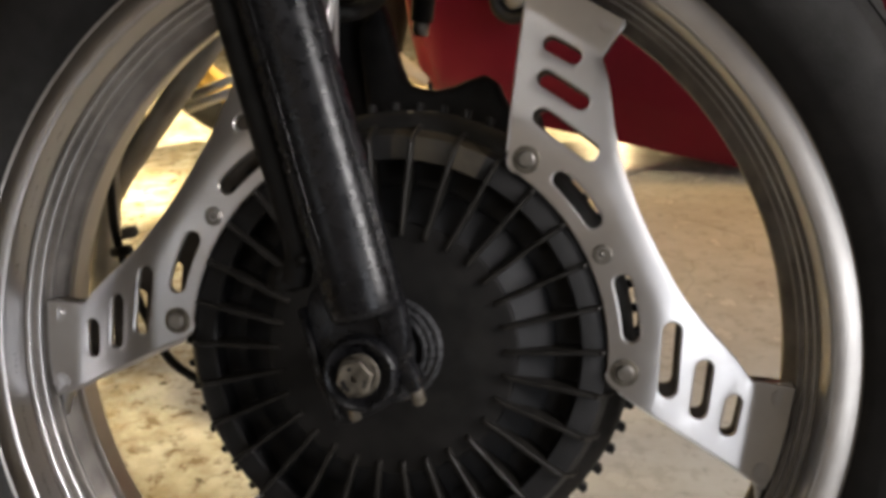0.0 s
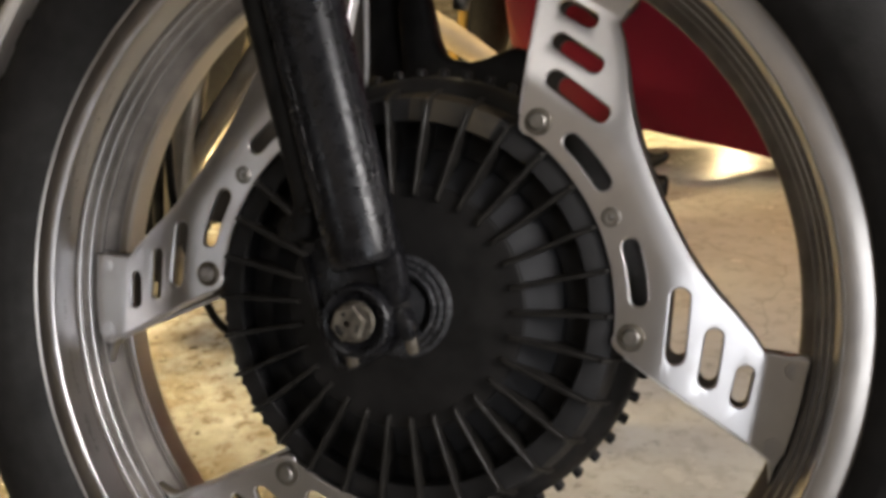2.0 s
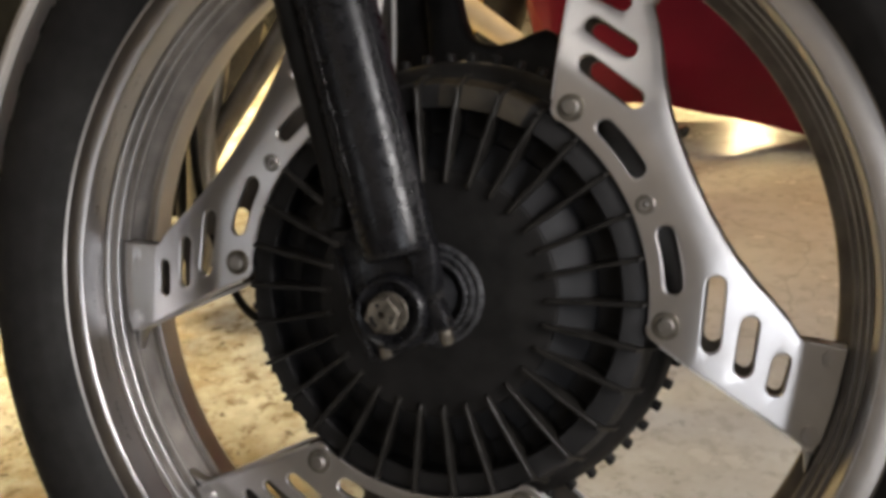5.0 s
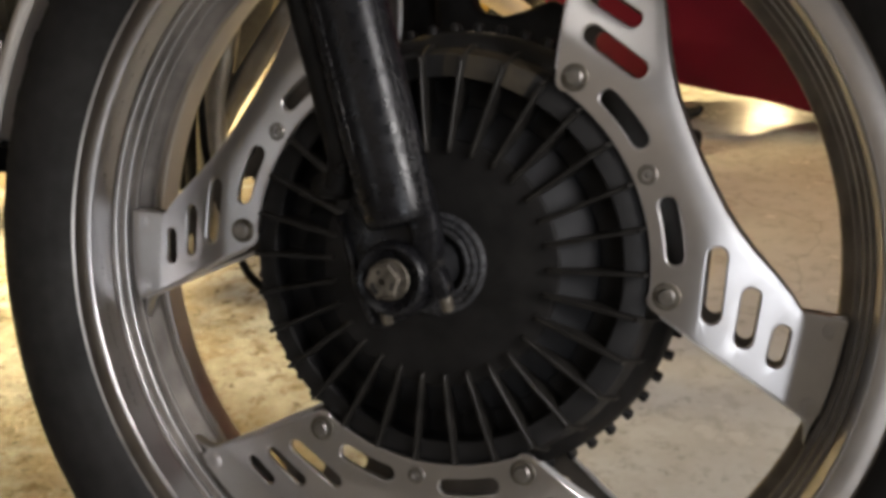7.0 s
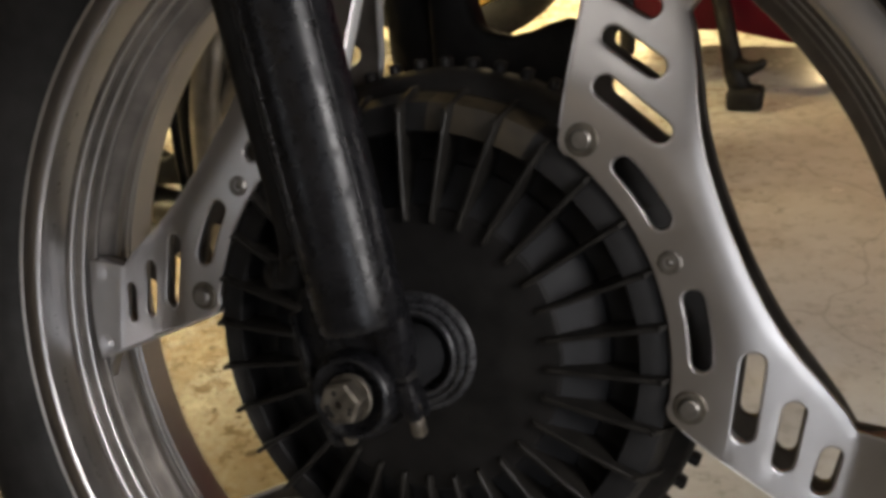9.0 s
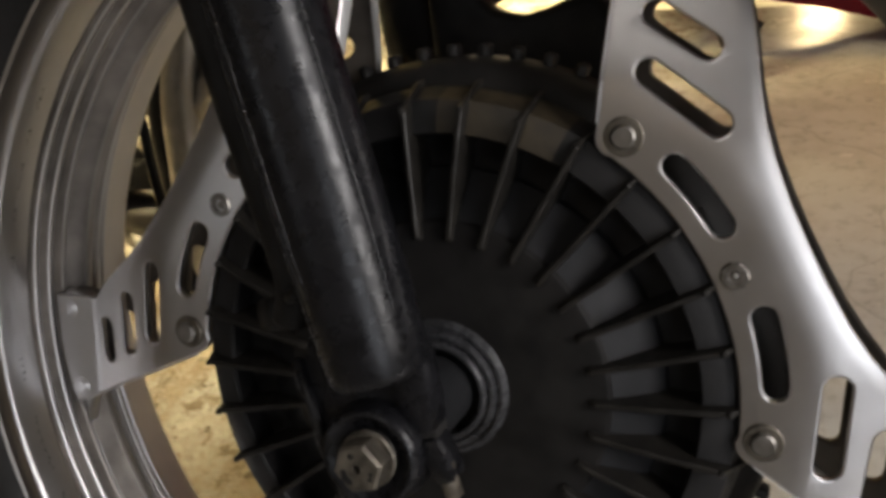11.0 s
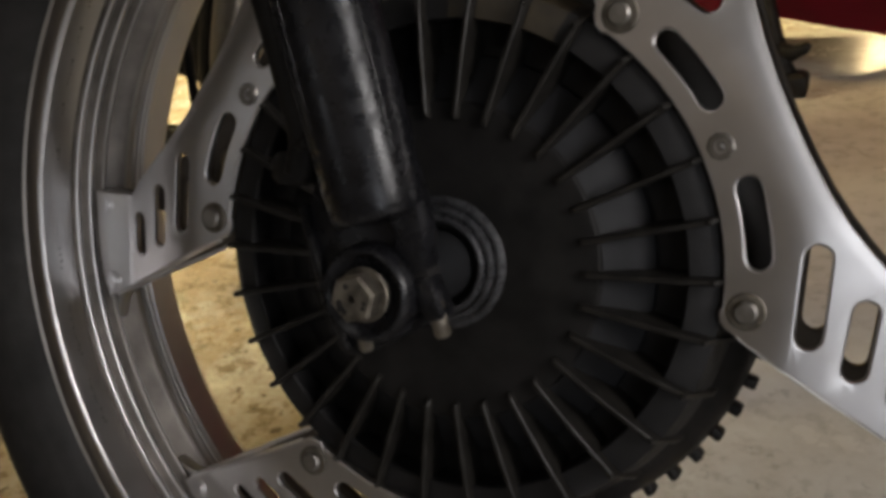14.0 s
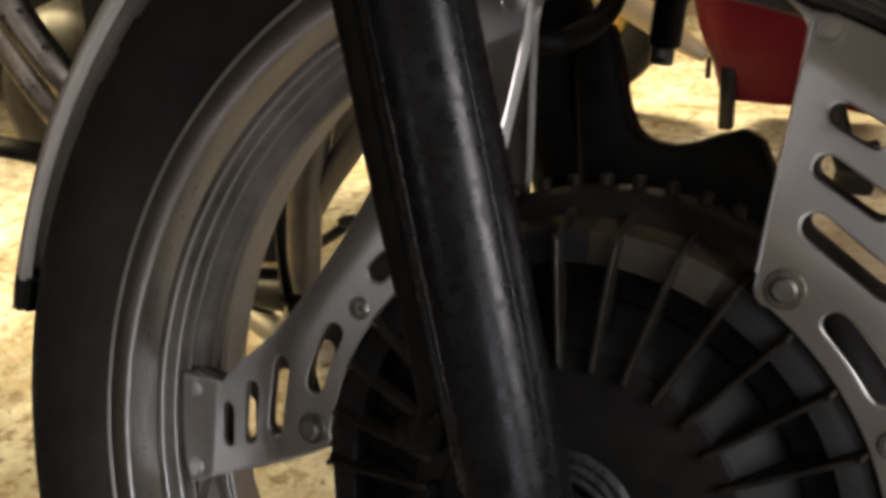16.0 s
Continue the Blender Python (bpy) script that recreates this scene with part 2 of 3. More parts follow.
CEIL = vary(material("ceiling_paint", (0.22, 0.21, 0.2), 0.85), (0.22, 0.21, 0.2), 1.2, 0.92, 1.05)


# ---- mesh helpers ----
def part(name, bm, mat, parent=None, label="", smooth=True, mats=()):
    me = bpy.data.meshes.new(name)
    bm.to_mesh(me)
    bm.free()
    for k in (mat, *mats):
        me.materials.append(k)
    if smooth:
        me.shade_smooth()
    ob = new(name, me)
    if parent:
        ob.parent = parent
    if label:
        ob["label"] = label
    return ob


def crease(ob, degrees=35):
    """Keeps edges sharper than the angle hard under smooth shading."""
    bm = bmesh.new()
    bm.from_mesh(ob.data)
    for e in bm.edges:
        e.smooth = len(e.link_faces) == 2 and e.calc_face_angle(0) < radians(degrees)
    bm.to_mesh(ob.data)
    bm.free()
    return ob


def lathe(profile, segs=128, closed=False, a0=0.0, a1=360.0, bm=None):
    """Turns (radius, y) pairs round the y axis."""
    bm = bm or bmesh.new()
    full = abs(a1 - a0) >= 360
    n = segs if full else segs + 1
    rings = []
    for i in range(n):
        a = radians(a0 + (a1 - a0) * i / segs)
        rings.append([bm.verts.new((r * math.cos(a), y, r * math.sin(a))) for r, y in profile])
    m = len(profile)
    for i in range(segs):
        p, q = rings[i], rings[(i + 1) % n]
        for j in range(m if closed else m - 1):
            k = (j + 1) % m
            bm.faces.new((p[j], p[k], q[k], q[j]))
    if not full and closed:
        bm.faces.new(rings[0])
        bm.faces.new(rings[-1][::-1])
    bmesh.ops.recalc_face_normals(bm, faces=bm.faces)
    return bm


def tube(points, radius, segs=16, bm=None, caps=True):
    """A round bar along points; radius is a number or one per point."""
    bm = bm or bmesh.new()
    pts = [Vector(p) for p in points]
    rad = radius if isinstance(radius, (list, tuple)) else [radius] * len(pts)
    rings, side = [], None
    for i, p in enumerate(pts):
        d = (pts[min(i + 1, len(pts) - 1)] - pts[max(i - 1, 0)]).normalized()
        if side is None:
            side = d.orthogonal().normalized()
        side = (side - d * side.dot(d)).normalized()
        up = d.cross(side)
        rings.append([bm.verts.new(p + rad[i] * (math.cos(2 * math.pi * k / segs) * side + math.sin(2 * math.pi * k / segs) * up)) for k in range(segs)])
    for a, b in zip(rings, rings[1:]):
        for k in range(segs):
            j = (k + 1) % segs
            bm.faces.new((a[k], a[j], b[j], b[k]))
    if caps:
        bm.faces.new(rings[0][::-1])
        bm.faces.new(rings[-1])
    bmesh.ops.recalc_face_normals(bm, faces=bm.faces)
    return bm


def spline(points, n=8):
    """A smooth run through points."""
    pts = [Vector(p) for p in points]
    out = []
    for i in range(len(pts) - 1):
        a, b, c, d = pts[max(i - 1, 0)], pts[i], pts[i + 1], pts[min(i + 2, len(pts) - 1)]
        for k in range(n):
            t = k / n
            out.append(0.5 * (2 * b + (c - a) * t + (2 * a - 5 * b + 4 * c - d) * t * t + (3 * b - a - 3 * c + d) * t ** 3))
    return out + [pts[-1]]


def box(size, m, bevel=0.0, segs=2, bm=None):
    made = bmesh.new()
    bmesh.ops.create_cube(made, size=1.0, matrix=Matrix.Diagonal((*size, 1)))
    if bevel:
        bmesh.ops.bevel(made, geom=made.edges[:], offset=bevel, segments=segs, affect="EDGES", profile=0.5)
    made.transform(m)
    if bm is None:
        return made
    me = bpy.data.meshes.new("join")
    made.to_mesh(me)
    made.free()
    bm.from_mesh(me)
    bpy.data.meshes.remove(me)
    return bm


def prism(outline, y0, y1, bevel=0.0, segs=2):
    """Extrudes an (x, z) outline from y0 to y1."""
    bm = bmesh.new()
    f = bm.faces.new([bm.verts.new((x, y0, z)) for x, z in outline])
    r = bmesh.ops.extrude_face_region(bm, geom=[f])
    bmesh.ops.translate(bm, verts=[v for v in r["geom"] if isinstance(v, bmesh.types.BMVert)], vec=(0, y1 - y0, 0))
    bmesh.ops.recalc_face_normals(bm, faces=bm.faces)
    if bevel:
        edges = [e for e in bm.edges if len(e.link_faces) == 2 and e.calc_face_angle(0) > radians(30)]
        bmesh.ops.bevel(bm, geom=edges, offset=bevel, segments=segs, affect="EDGES", profile=0.5)
    return bm


def hexagon(r, y0, y1, chamfer=0.001, sides=6, turn=0.0, washer=None, hole=0.0):
    """A bolt head along y, from y1 (seat) to y0 (face), on a washer of a radius and a thickness."""
    bm = bmesh.new()

    def ring(rad, y):
        return [bm.verts.new((rad * math.cos(turn + 2 * math.pi * k / sides), y, rad * math.sin(turn + 2 * math.pi * k / sides))) for k in range(sides)]
    rings = [ring(r, y1), ring(r, y0 + chamfer), ring(r - chamfer, y0)]
    if hole:
        rings += [ring(hole, y0), ring(hole, y0 + 0.004)]
    for a, b in zip(rings, rings[1:]):
        for k in range(sides):
            j = (k + 1) % sides
            bm.faces.new((a[k], a[j], b[j], b[k]))
    bm.faces.new(rings[-1])
    if washer:
        lathe([(0.001, y1 - washer[1]), (washer[0] - 0.0008, y1 - washer[1]), (washer[0], y1 - washer[1] + 0.0008), (washer[0], y1)], 24, bm=bm)
    bmesh.ops.recalc_face_normals(bm, faces=bm.faces)
    return bm


def dome(r, y0, y1, bm=None):
    return lathe([(0.0002, y0), (r * 0.55, y0 + (y1 - y0) * 0.12), (r * 0.86, y0 + (y1 - y0) * 0.4), (r, y0 + (y1 - y0) * 0.8), (r, y1)], 20, bm=bm)


def polar(r, a):
    return r * math.cos(radians(a)), r * math.sin(radians(a))


# ---- the place: one hall ----
def slab(name, x0, x1, y0, y1, z0, z1, mat):
    ob = part(name, box((x1 - x0, y1 - y0, z1 - z0), Matrix.Translation(((x0 + x1) / 2, (y0 + y1) / 2, (z0 + z1) / 2))), mat, smooth=False)
    return tagged(ob, kind="structure")


tagged(slab("floor", -5, 5, -4, 12, -0.1, 0.0, FLOOR), "stained sealed concrete floor with small cracks", "floor")
tagged(slab("ceiling", -5, 5, -4, 12, 2.9, 3.0, CEIL), "plain dark painted ceiling", "ceiling")
tagged(slab("wall_north", -5, 5, 12, 12.15, 0, 2.9, WALL), "plain grey painted wall", "wall")
tagged(slab("wall_south", -5, 5, -4.15, -4, 0, 2.9, WALL), "plain grey painted wall", "wall")
tagged(slab("wall_west", -5.15, -5, -4, 12, 0, 2.9, WALL), "plain grey painted wall", "wall")
tagged(slab("wall_east", 5, 5.15, -4, 12, 0, 2.9, WALL), "plain grey painted wall", "wall")

# ---- the motorcycle's front end ----
bike = new("motorcycle")
bike.matrix_world = W
tagged(bike, "black motorcycle with a silver alloy front wheel on concrete", "motorcycle")
YC = 0.034  # middle of the wheel along its axle


def mirror_y(profile):
    return [(r, 2 * YC - y) for r, y in reversed(profile)]


# tyre
side = [(0.2550, -0.0080), (0.2585, -0.0120), (0.2615, -0.0160), (0.2650, -0.0195), (0.2680, -0.0208), (0.2705, -0.0226), (0.2750, -0.0244), (0.2850, -0.0264), (0.2980, -0.0252), (0.3085, -0.0205), (0.3112, -0.0188), (0.3118, -0.0168), (0.3190, -0.0095), (0.3268, 0.0030), (0.3325, 0.0180), (0.3347, 0.0300)]
tyre = part("tyre", lathe(side + [(0.335, YC)] + mirror_y(side), 160), RUBBER, bike, "black rubber tyre with a worn smooth sidewall")
# tread blocks on the shoulder
for k in range(48):
    bm = bmesh.new()
    a = 7.5 * k
    vs = []
    for da, r, y in ((-2.6, 0.3195, -0.0090), (1.0, 0.3195, -0.0090), (3.0, 0.3325, 0.0172), (-0.6, 0.3325, 0.0172)):
        lo, hi = polar(r, a + da), polar(r + 0.0009, a + da)
        vs.append((bm.verts.new((lo[0], y + 0.003, lo[1])), bm.verts.new((hi[0], y - 0.0006, hi[1]))))
    bm.faces.new([v[1] for v in vs])
    for i in range(4):
        p, q = vs[i], vs[(i + 1) % 4]
        bm.faces.new((p[0], q[0], q[1], p[1]))
    bmesh.ops.recalc_face_normals(bm, faces=bm.faces)
    part("tread_block", bm, RUBBER, tyre, smooth=False)

# rim
RIDGES = [(0.2379, 0.0078), (0.2351, 0.0150), (0.2318, 0.0217)]  # three machined ridges inside the rim
near = [(0.2580, 0.0000), (0.2592, -0.0060), (0.2594, -0.0125), (0.2588, -0.0132), (0.2577, -0.0123), (0.2562, -0.0127), (0.2438, -0.0164), (0.2428, -0.0160), (0.2419, -0.0152), (0.2416, -0.0140), (0.2407, 0.0040)]
for r, y in RIDGES:
    near += [(r + dr, y + dy) for dr, dy in ((0.0027, -0.0023), (0.0009, -0.0016), (0.0002, -0.0010), (0.0, -0.0003), (0.0, 0.0004), (0.0002, 0.0010), (0.0009, 0.0015), (0.0025, 0.0022))]
near += [(0.2338, 0.0246), (0.2300, 0.0278), (0.2264, 0.0312), (0.2259, 0.0326)]
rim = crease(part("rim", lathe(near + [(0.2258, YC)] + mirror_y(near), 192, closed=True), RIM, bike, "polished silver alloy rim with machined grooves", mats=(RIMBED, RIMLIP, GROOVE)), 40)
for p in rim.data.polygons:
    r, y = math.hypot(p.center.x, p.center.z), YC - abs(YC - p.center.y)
    # grooves between the ridges and the bed's slopes take the darkest rim material
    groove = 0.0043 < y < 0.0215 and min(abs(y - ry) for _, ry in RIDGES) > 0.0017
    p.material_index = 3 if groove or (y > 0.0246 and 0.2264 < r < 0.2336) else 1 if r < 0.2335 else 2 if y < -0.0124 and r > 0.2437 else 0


def lug(a, side):
    """The block inside the rim to which a pair of spoke ends is riveted."""
    out = []
    for s, r in ((29.4, 0.2315), (29.5, 0.2250), (29.7, 0.2180), (30.2, 0.2130), (31.5, 0.2098), (37.0, 0.2105), (42.0, 0.2138), (44.2, 0.2165), (45.0, 0.2215), (46.3, 0.2262), (47.6, 0.2288), (49.0, 0.2315)):
        out.append(polar(r, a + side * s))
    return prism(out, 0.0205, 0.0290, 0.0015, 2)


# worn, unreadable stamping on the rim's inner wall
random.seed(4)
for start, count, step in ((148.0, 5, 0.62), (153.5, 4, 0.62), (158.0, 6, 0.62), (164.0, 3, 0.62), (169.5, 4, 0.62), (183.5, 4, 0.9), (191.5, 12, 0.62), (202.0, 11, 0.62), (318.0, 9, 0.62)):
    for k in range(count):
        w, h = random.uniform(0.0006, 0.0019), random.uniform(0.0022, 0.0036)
        bm = box((0.0005, h, w), Matrix.Translation((0.2414, -0.0055 + random.uniform(-0.0004, 0.0004), 0)) @ pose(0, 0, 0, random.choice((0, 0, 20, -20)), 0, 4.8), 0.00015, 1)
        bm.transform(Matrix.Rotation(radians(-(start + step * k)), 4, "Y"))
        part("stamped_mark", bm, STAMP, rim, smooth=False)


# spoke plates, three pairs of arms on each face of the wheel
EDGE = [(0.1790, 0.1020), (0.1776, 0.0915), (0.1735, 0.0770), (0.1690, 0.0630), (0.1655, 0.0490), (0.1632, 0.0340), (0.1620, 0.0170)]
SLOTS = [((0.1354, 0.0850), (0.1511, 0.0560), 0.0064), ((0.1460, 0.1046), (0.1588, 0.0837), 0.0061), ((0.1570, 0.1217), (0.1659, 0.1093), 0.0058)]


def plate_outline():
    half = [polar(0.1262, 0), *[polar(0.1262, a) for a in (4, 8, 12, 16, 20, 24, 27)], (0.1103, 0.0617), (0.1076, 0.0640), (0.1068, 0.0672), (0.1075, 0.0702), (0.1092, 0.0728),
            (0.1260, 0.1005), (0.1440, 0.1312), (0.1614, 0.1612), polar(0.2292, 42), polar(0.2292, 39), polar(0.2292, 36), polar(0.2292, 33), polar(0.2300, 30.0), (0.1835, 0.1050), (0.1805, 0.1035), *EDGE, (0.1616, 0.0)]
    other = [(u, -v) for u, v in reversed(half[1:-1])]
    return half + other


def slot(p, q, w, n=7):
    p, q = Vector(p), Vector(q)
    d = (q - p).normalized()
    s = Vector((-d.y, d.x))
    loop = [q + w * (math.cos(t) * s + math.sin(t) * d) for t in (math.pi * i / n for i in range(n + 1))]
    return loop + [p - w * (math.cos(t) * s + math.sin(t) * d) for t in (math.pi * i / n for i in range(n + 1))]


def arc_slot(r, a, b, w, n=6):
    out = [polar(r + w, a + (b - a) * i / n) for i in range(n + 1)]
    c = Vector(polar(r, b))
    out += [tuple(c + w * Vector(polar(1, b + 180 * i / n))) for i in range(1, n)]
    out += [polar(r - w, b - (b - a) * i / n) for i in range(n + 1)]
    c = Vector(polar(r, a))
    return out + [tuple(c + w * Vector(polar(1, a + 180 + 180 * i / n))) for i in range(1, n)]


def to_edge(u, v):
    p, best = Vector((u, abs(v))), 1.0
    line = [Vector(e) for e in EDGE] + [Vector((0.1616, 0.0))]
    for a, b in zip(line, line[1:]):
        t = max(0, min(1, (p - a).dot(b - a) / (b - a).length_squared))
        best = min(best, (p - a - t * (b - a)).length)
    return best


def soft(x, w):
    return (x + math.sqrt(x * x + w * w)) / 2


def depth(u, v):
    """The plate's two bends: out of the flat hub part into the sloping arms, and flat again on the rim."""
    a, b = 0.837 * u + 0.548 * abs(v), u
    s = b + soft(a - b, 0.006)
    return 0.002 + 0.30 * soft(s - 0.152, 0.007) - 0.44 * soft(s - 0.2088, 0.0025)


def spoke_plate_mesh():
    curve = bpy.data.curves.new("plate", "CURVE")
    curve.dimensions, curve.fill_mode = "2D", "BOTH"
    curve.extrude, curve.bevel_depth, curve.bevel_resolution = 0.0010, 0.0012, 2
    loops = [plate_outline()]
    for p, q, w in SLOTS:
        loops += [slot(p, q, w), slot((p[0], -p[1]), (q[0], -q[1]), w)]
    loops += [arc_slot(0.1388, 8.2, 20.2, 0.0062), arc_slot(0.1388, -20.2, -8.2, 0.0062)]
    for loop in loops:
        s = curve.splines.new("POLY")
        s.points.add(len(loop) - 1)
        for k, c in zip(s.points, loop):
            k.co = (c[0], c[1], 0, 1)
        s.use_cyclic_u = True
    ob = new("plate_curve", curve)
    me = bpy.data.meshes.new_from_object(ob.evaluated_get(bpy.context.evaluated_depsgraph_get()))
    bpy.data.objects.remove(ob)
    bpy.data.curves.remove(curve)
    bm = bmesh.new()
    bm.from_mesh(me)
    bpy.data.meshes.remove(me)
    bmesh.ops.remove_doubles(bm, verts=bm.verts, dist=1e-6)
    def cut(pick, co, no):
        faces = [f for f in bm.faces if pick(f.calc_center_median())]
        geom = list({v for f in faces for v in f.verts}) + list({e for f in faces for e in f.edges}) + faces
        bmesh.ops.bisect_plane(bm, geom=geom, plane_co=co, plane_no=no)
    for k in range(17):
        cut(lambda c: True, (0, -0.152 + 0.019 * k, 0), (0, 1, 0))
    for d in (-0.010, -0.006, -0.0035, -0.0015, 0, 0.0015, 0.0035, 0.006, 0.010, 0.018, 0.027, 0.036, 0.044, 0.050, 0.0535, 0.0555, 0.057, 0.0582, 0.0588, 0.0594, 0.0606, 0.062, 0.066):
        if d < 0.03:
            cut(lambda c: abs(c.y) < 0.06, (0.150 + d, 0, 0), (1, 0, 0))
        for s in (1, -1):
            cut(lambda c: c.y * s > 0.018, (0.837 * (0.150 + d), 0.548 * s * (0.150 + d), 0), (0.837, 0.548 * s, 0))
    for off in (0.0015, 0.003, 0.005):  # rows along the rolled edge
        for a, b in zip(EDGE, EDGE[1:] + [(0.1616, 0.0)]):
            for s in (1, -1):
                p, q = Vector((a[0], a[1] * s, 0)), Vector((b[0], b[1] * s, 0))
                nrm = Vector((-(q - p).y, (q - p).x, 0)).normalized()
                if nrm.x > 0:
                    nrm = -nrm
                lo, hi = min(p.y, q.y) - 0.002, max(p.y, q.y) + 0.002
                cut(lambda c: lo < c.y < hi and c.x > 0.14, p + nrm * off, nrm)
    for v in bm.verts:
        u, w, t = v.co
        d = max(0.0, 1 - to_edge(u, w) / 0.005)
        v.co = (u, depth(u, w) + 0.0004 * d * d - t, w)
    bmesh.ops.recalc_face_normals(bm, faces=bm.faces)
    return bm


def flange_mesh(s):
    """The edge folded back along a straight side of the plate."""
    bm = bmesh.new()
    rows = []
    for i in range(9):
        u, w = 0.1105 + (0.1600 - 0.1105) * i / 8, 0.0752 + (0.1588 - 0.0752) * i / 8
        y, h = depth(u, w), 0.0050 * min(1, 0.3 + i / 4) * min(1, (9 - i) / 3)
        n = Vector((-0.862, 0.507))
        rows.append([bm.verts.new((u + n.x * a, y + b, s * (w + n.y * a))) for a, b in ((0.0010, -0.0020), (0.0020, 0.0), (0.0022, h), (0.0004, h), (-0.0008, 0.0012))])
    for a, b in zip(rows, rows[1:]):
        for j in range(5):
            bm.faces.new((a[j], a[(j + 1) % 5], b[(j + 1) % 5], b[j]))
    bm.faces.new(rows[0])
    bm.faces.new(rows[-1])
    bmesh.ops.recalc_face_normals(bm, faces=bm.faces)
    return bm


plate = crease(part("spoke_plate", spoke_plate_mesh(), ALLOY, bike, "brushed silver alloy spoke plate with cut slots"), 14)
flat = Matrix.Rotation(radians(-26.1), 4, "Y")
bolt_mesh = crease(part("bolt", hexagon(0.0050, -0.0042, -0.0010, 0.0010, 12, 0), STEEL, plate), 25).data
bm = hexagon(0.0058, -0.0016, 0.0010, 0.0007, 9, 0.1, hole=0.0030)
dome(0.0027, -0.0012, 0.0030, bm=bm)
rivet_mesh = crease(part("hub_nut", bm, STEEL, plate), 25).data
washer_mesh = crease(part("washer", lathe([(0.0040, -0.0016), (0.0074, -0.0016), (0.0080, -0.0010), (0.0080, 0.0)], 24), DULLSTEEL, plate), 25).data
stud_mesh = crease(part("rivet", lathe([(0.0002, 0.0146), (0.0036, 0.0145), (0.0040, 0.0150), (0.0044, 0.0146), (0.0054, 0.0147), (0.0059, 0.0152), (0.0060, 0.0172)], 24), ALLOY, plate), 20).data
for o in list(plate.children):
    bpy.data.objects.remove(o)
for s in (1, -1):
    # paler than the plate, so the reflected glint sits in the base colour
    crease(part("edge_flange", flange_mesh(s), BRIGHT, plate, "folded edge, glint painted into its alloy"), 25)


def fit_plate(ob):
    for name, me, r, a in [("bolt", bolt_mesh, 0.135, 29.5), ("bolt", bolt_mesh, 0.135, -29.5), ("washer", washer_mesh, 0.135, 29.5), ("washer", washer_mesh, 0.135, -29.5), ("hub_nut", rivet_mesh, 0.1340, 0.0),
                           *[("rivet", stud_mesh, 0.2248, s * k) for s in (1, -1) for k in (31.6, 43.0)]]:
        o = new(name, me)
        o.parent = ob
        x, z = polar(r, a)
        o.location = (x, 0, z)


fit_plate(plate)
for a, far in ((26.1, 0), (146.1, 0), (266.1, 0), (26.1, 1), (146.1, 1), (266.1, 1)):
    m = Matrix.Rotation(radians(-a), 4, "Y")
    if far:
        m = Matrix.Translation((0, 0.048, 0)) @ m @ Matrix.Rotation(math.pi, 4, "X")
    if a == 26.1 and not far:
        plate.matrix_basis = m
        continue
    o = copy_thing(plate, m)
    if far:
        # far plates: shade between the two faces is put into the colour
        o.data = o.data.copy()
        o.data.materials[0] = FARSHADE
for a in (26.1, 146.1, 266.1):
    for s in (1, -1):
        crease(part("rim_lug", lug(a, s), RIM, rim), 25)

# brake cover: flat middle, sloping vent floors, a deep groove, an outer ring and thirty cooling ribs
front = [(0.012, -0.0050), (0.0722, -0.0050), (0.0738, -0.0046), (0.0746, -0.0036), (0.0752, -0.0024), (0.0948, 0.0115), (0.0954, 0.0130), (0.0956, 0.0150), (0.1098, 0.0155), (0.1102, 0.0014), (0.1110, 0.0002), (0.1180, 0.0012), (0.1246, 0.0042), (0.1276, 0.0120), (0.1290, 0.0160), (0.1294, 0.0190), (0.1294, 0.028)]
cover = crease(part("brake_cover", lathe(front, 150), SATIN, bike, "black ribbed brake cover in the wheel's middle", mats=(FACED, FACEDARK, STAINED)), 25)
for p in cover.data.polygons:
    r = math.hypot(p.center.x, p.center.z)
    stain = 0.1108 < r < 0.1285 and 64 < math.degrees(math.atan2(p.center.z, p.center.x)) < 92
    p.material_index = 3 if stain else 1 if 0.0753 < r < 0.0947 else 2 if 0.0950 < r < 0.1285 else 0
CREST = [(0.0664, -0.0052), (0.0670, -0.0078), (0.0690, -0.0088), (0.0722, -0.0088), (0.0752, -0.0086), (0.0840, -0.0080), (0.0955, -0.0074), (0.0966, -0.0073), (0.1100, -0.0060), (0.1112, -0.0058), (0.1205, -0.0044), (0.1232, -0.0030), (0.1250, 0.0010), (0.1290, 0.0096), (0.1316, 0.0150), (0.1324, 0.0225)]
FOOT = [(0.0664, -0.003), (0.0670, -0.003), (0.0690, -0.003), (0.0722, -0.003), (0.0752, 0.0), (0.0840, 0.007), (0.0955, 0.0140), (0.0966, 0.0165), (0.1100, 0.0170), (0.1112, 0.0030), (0.1190, 0.0040), (0.1230, 0.0080), (0.1245, 0.0105), (0.1272, 0.0160), (0.1284, 0.0190), (0.1284, 0.0225)]


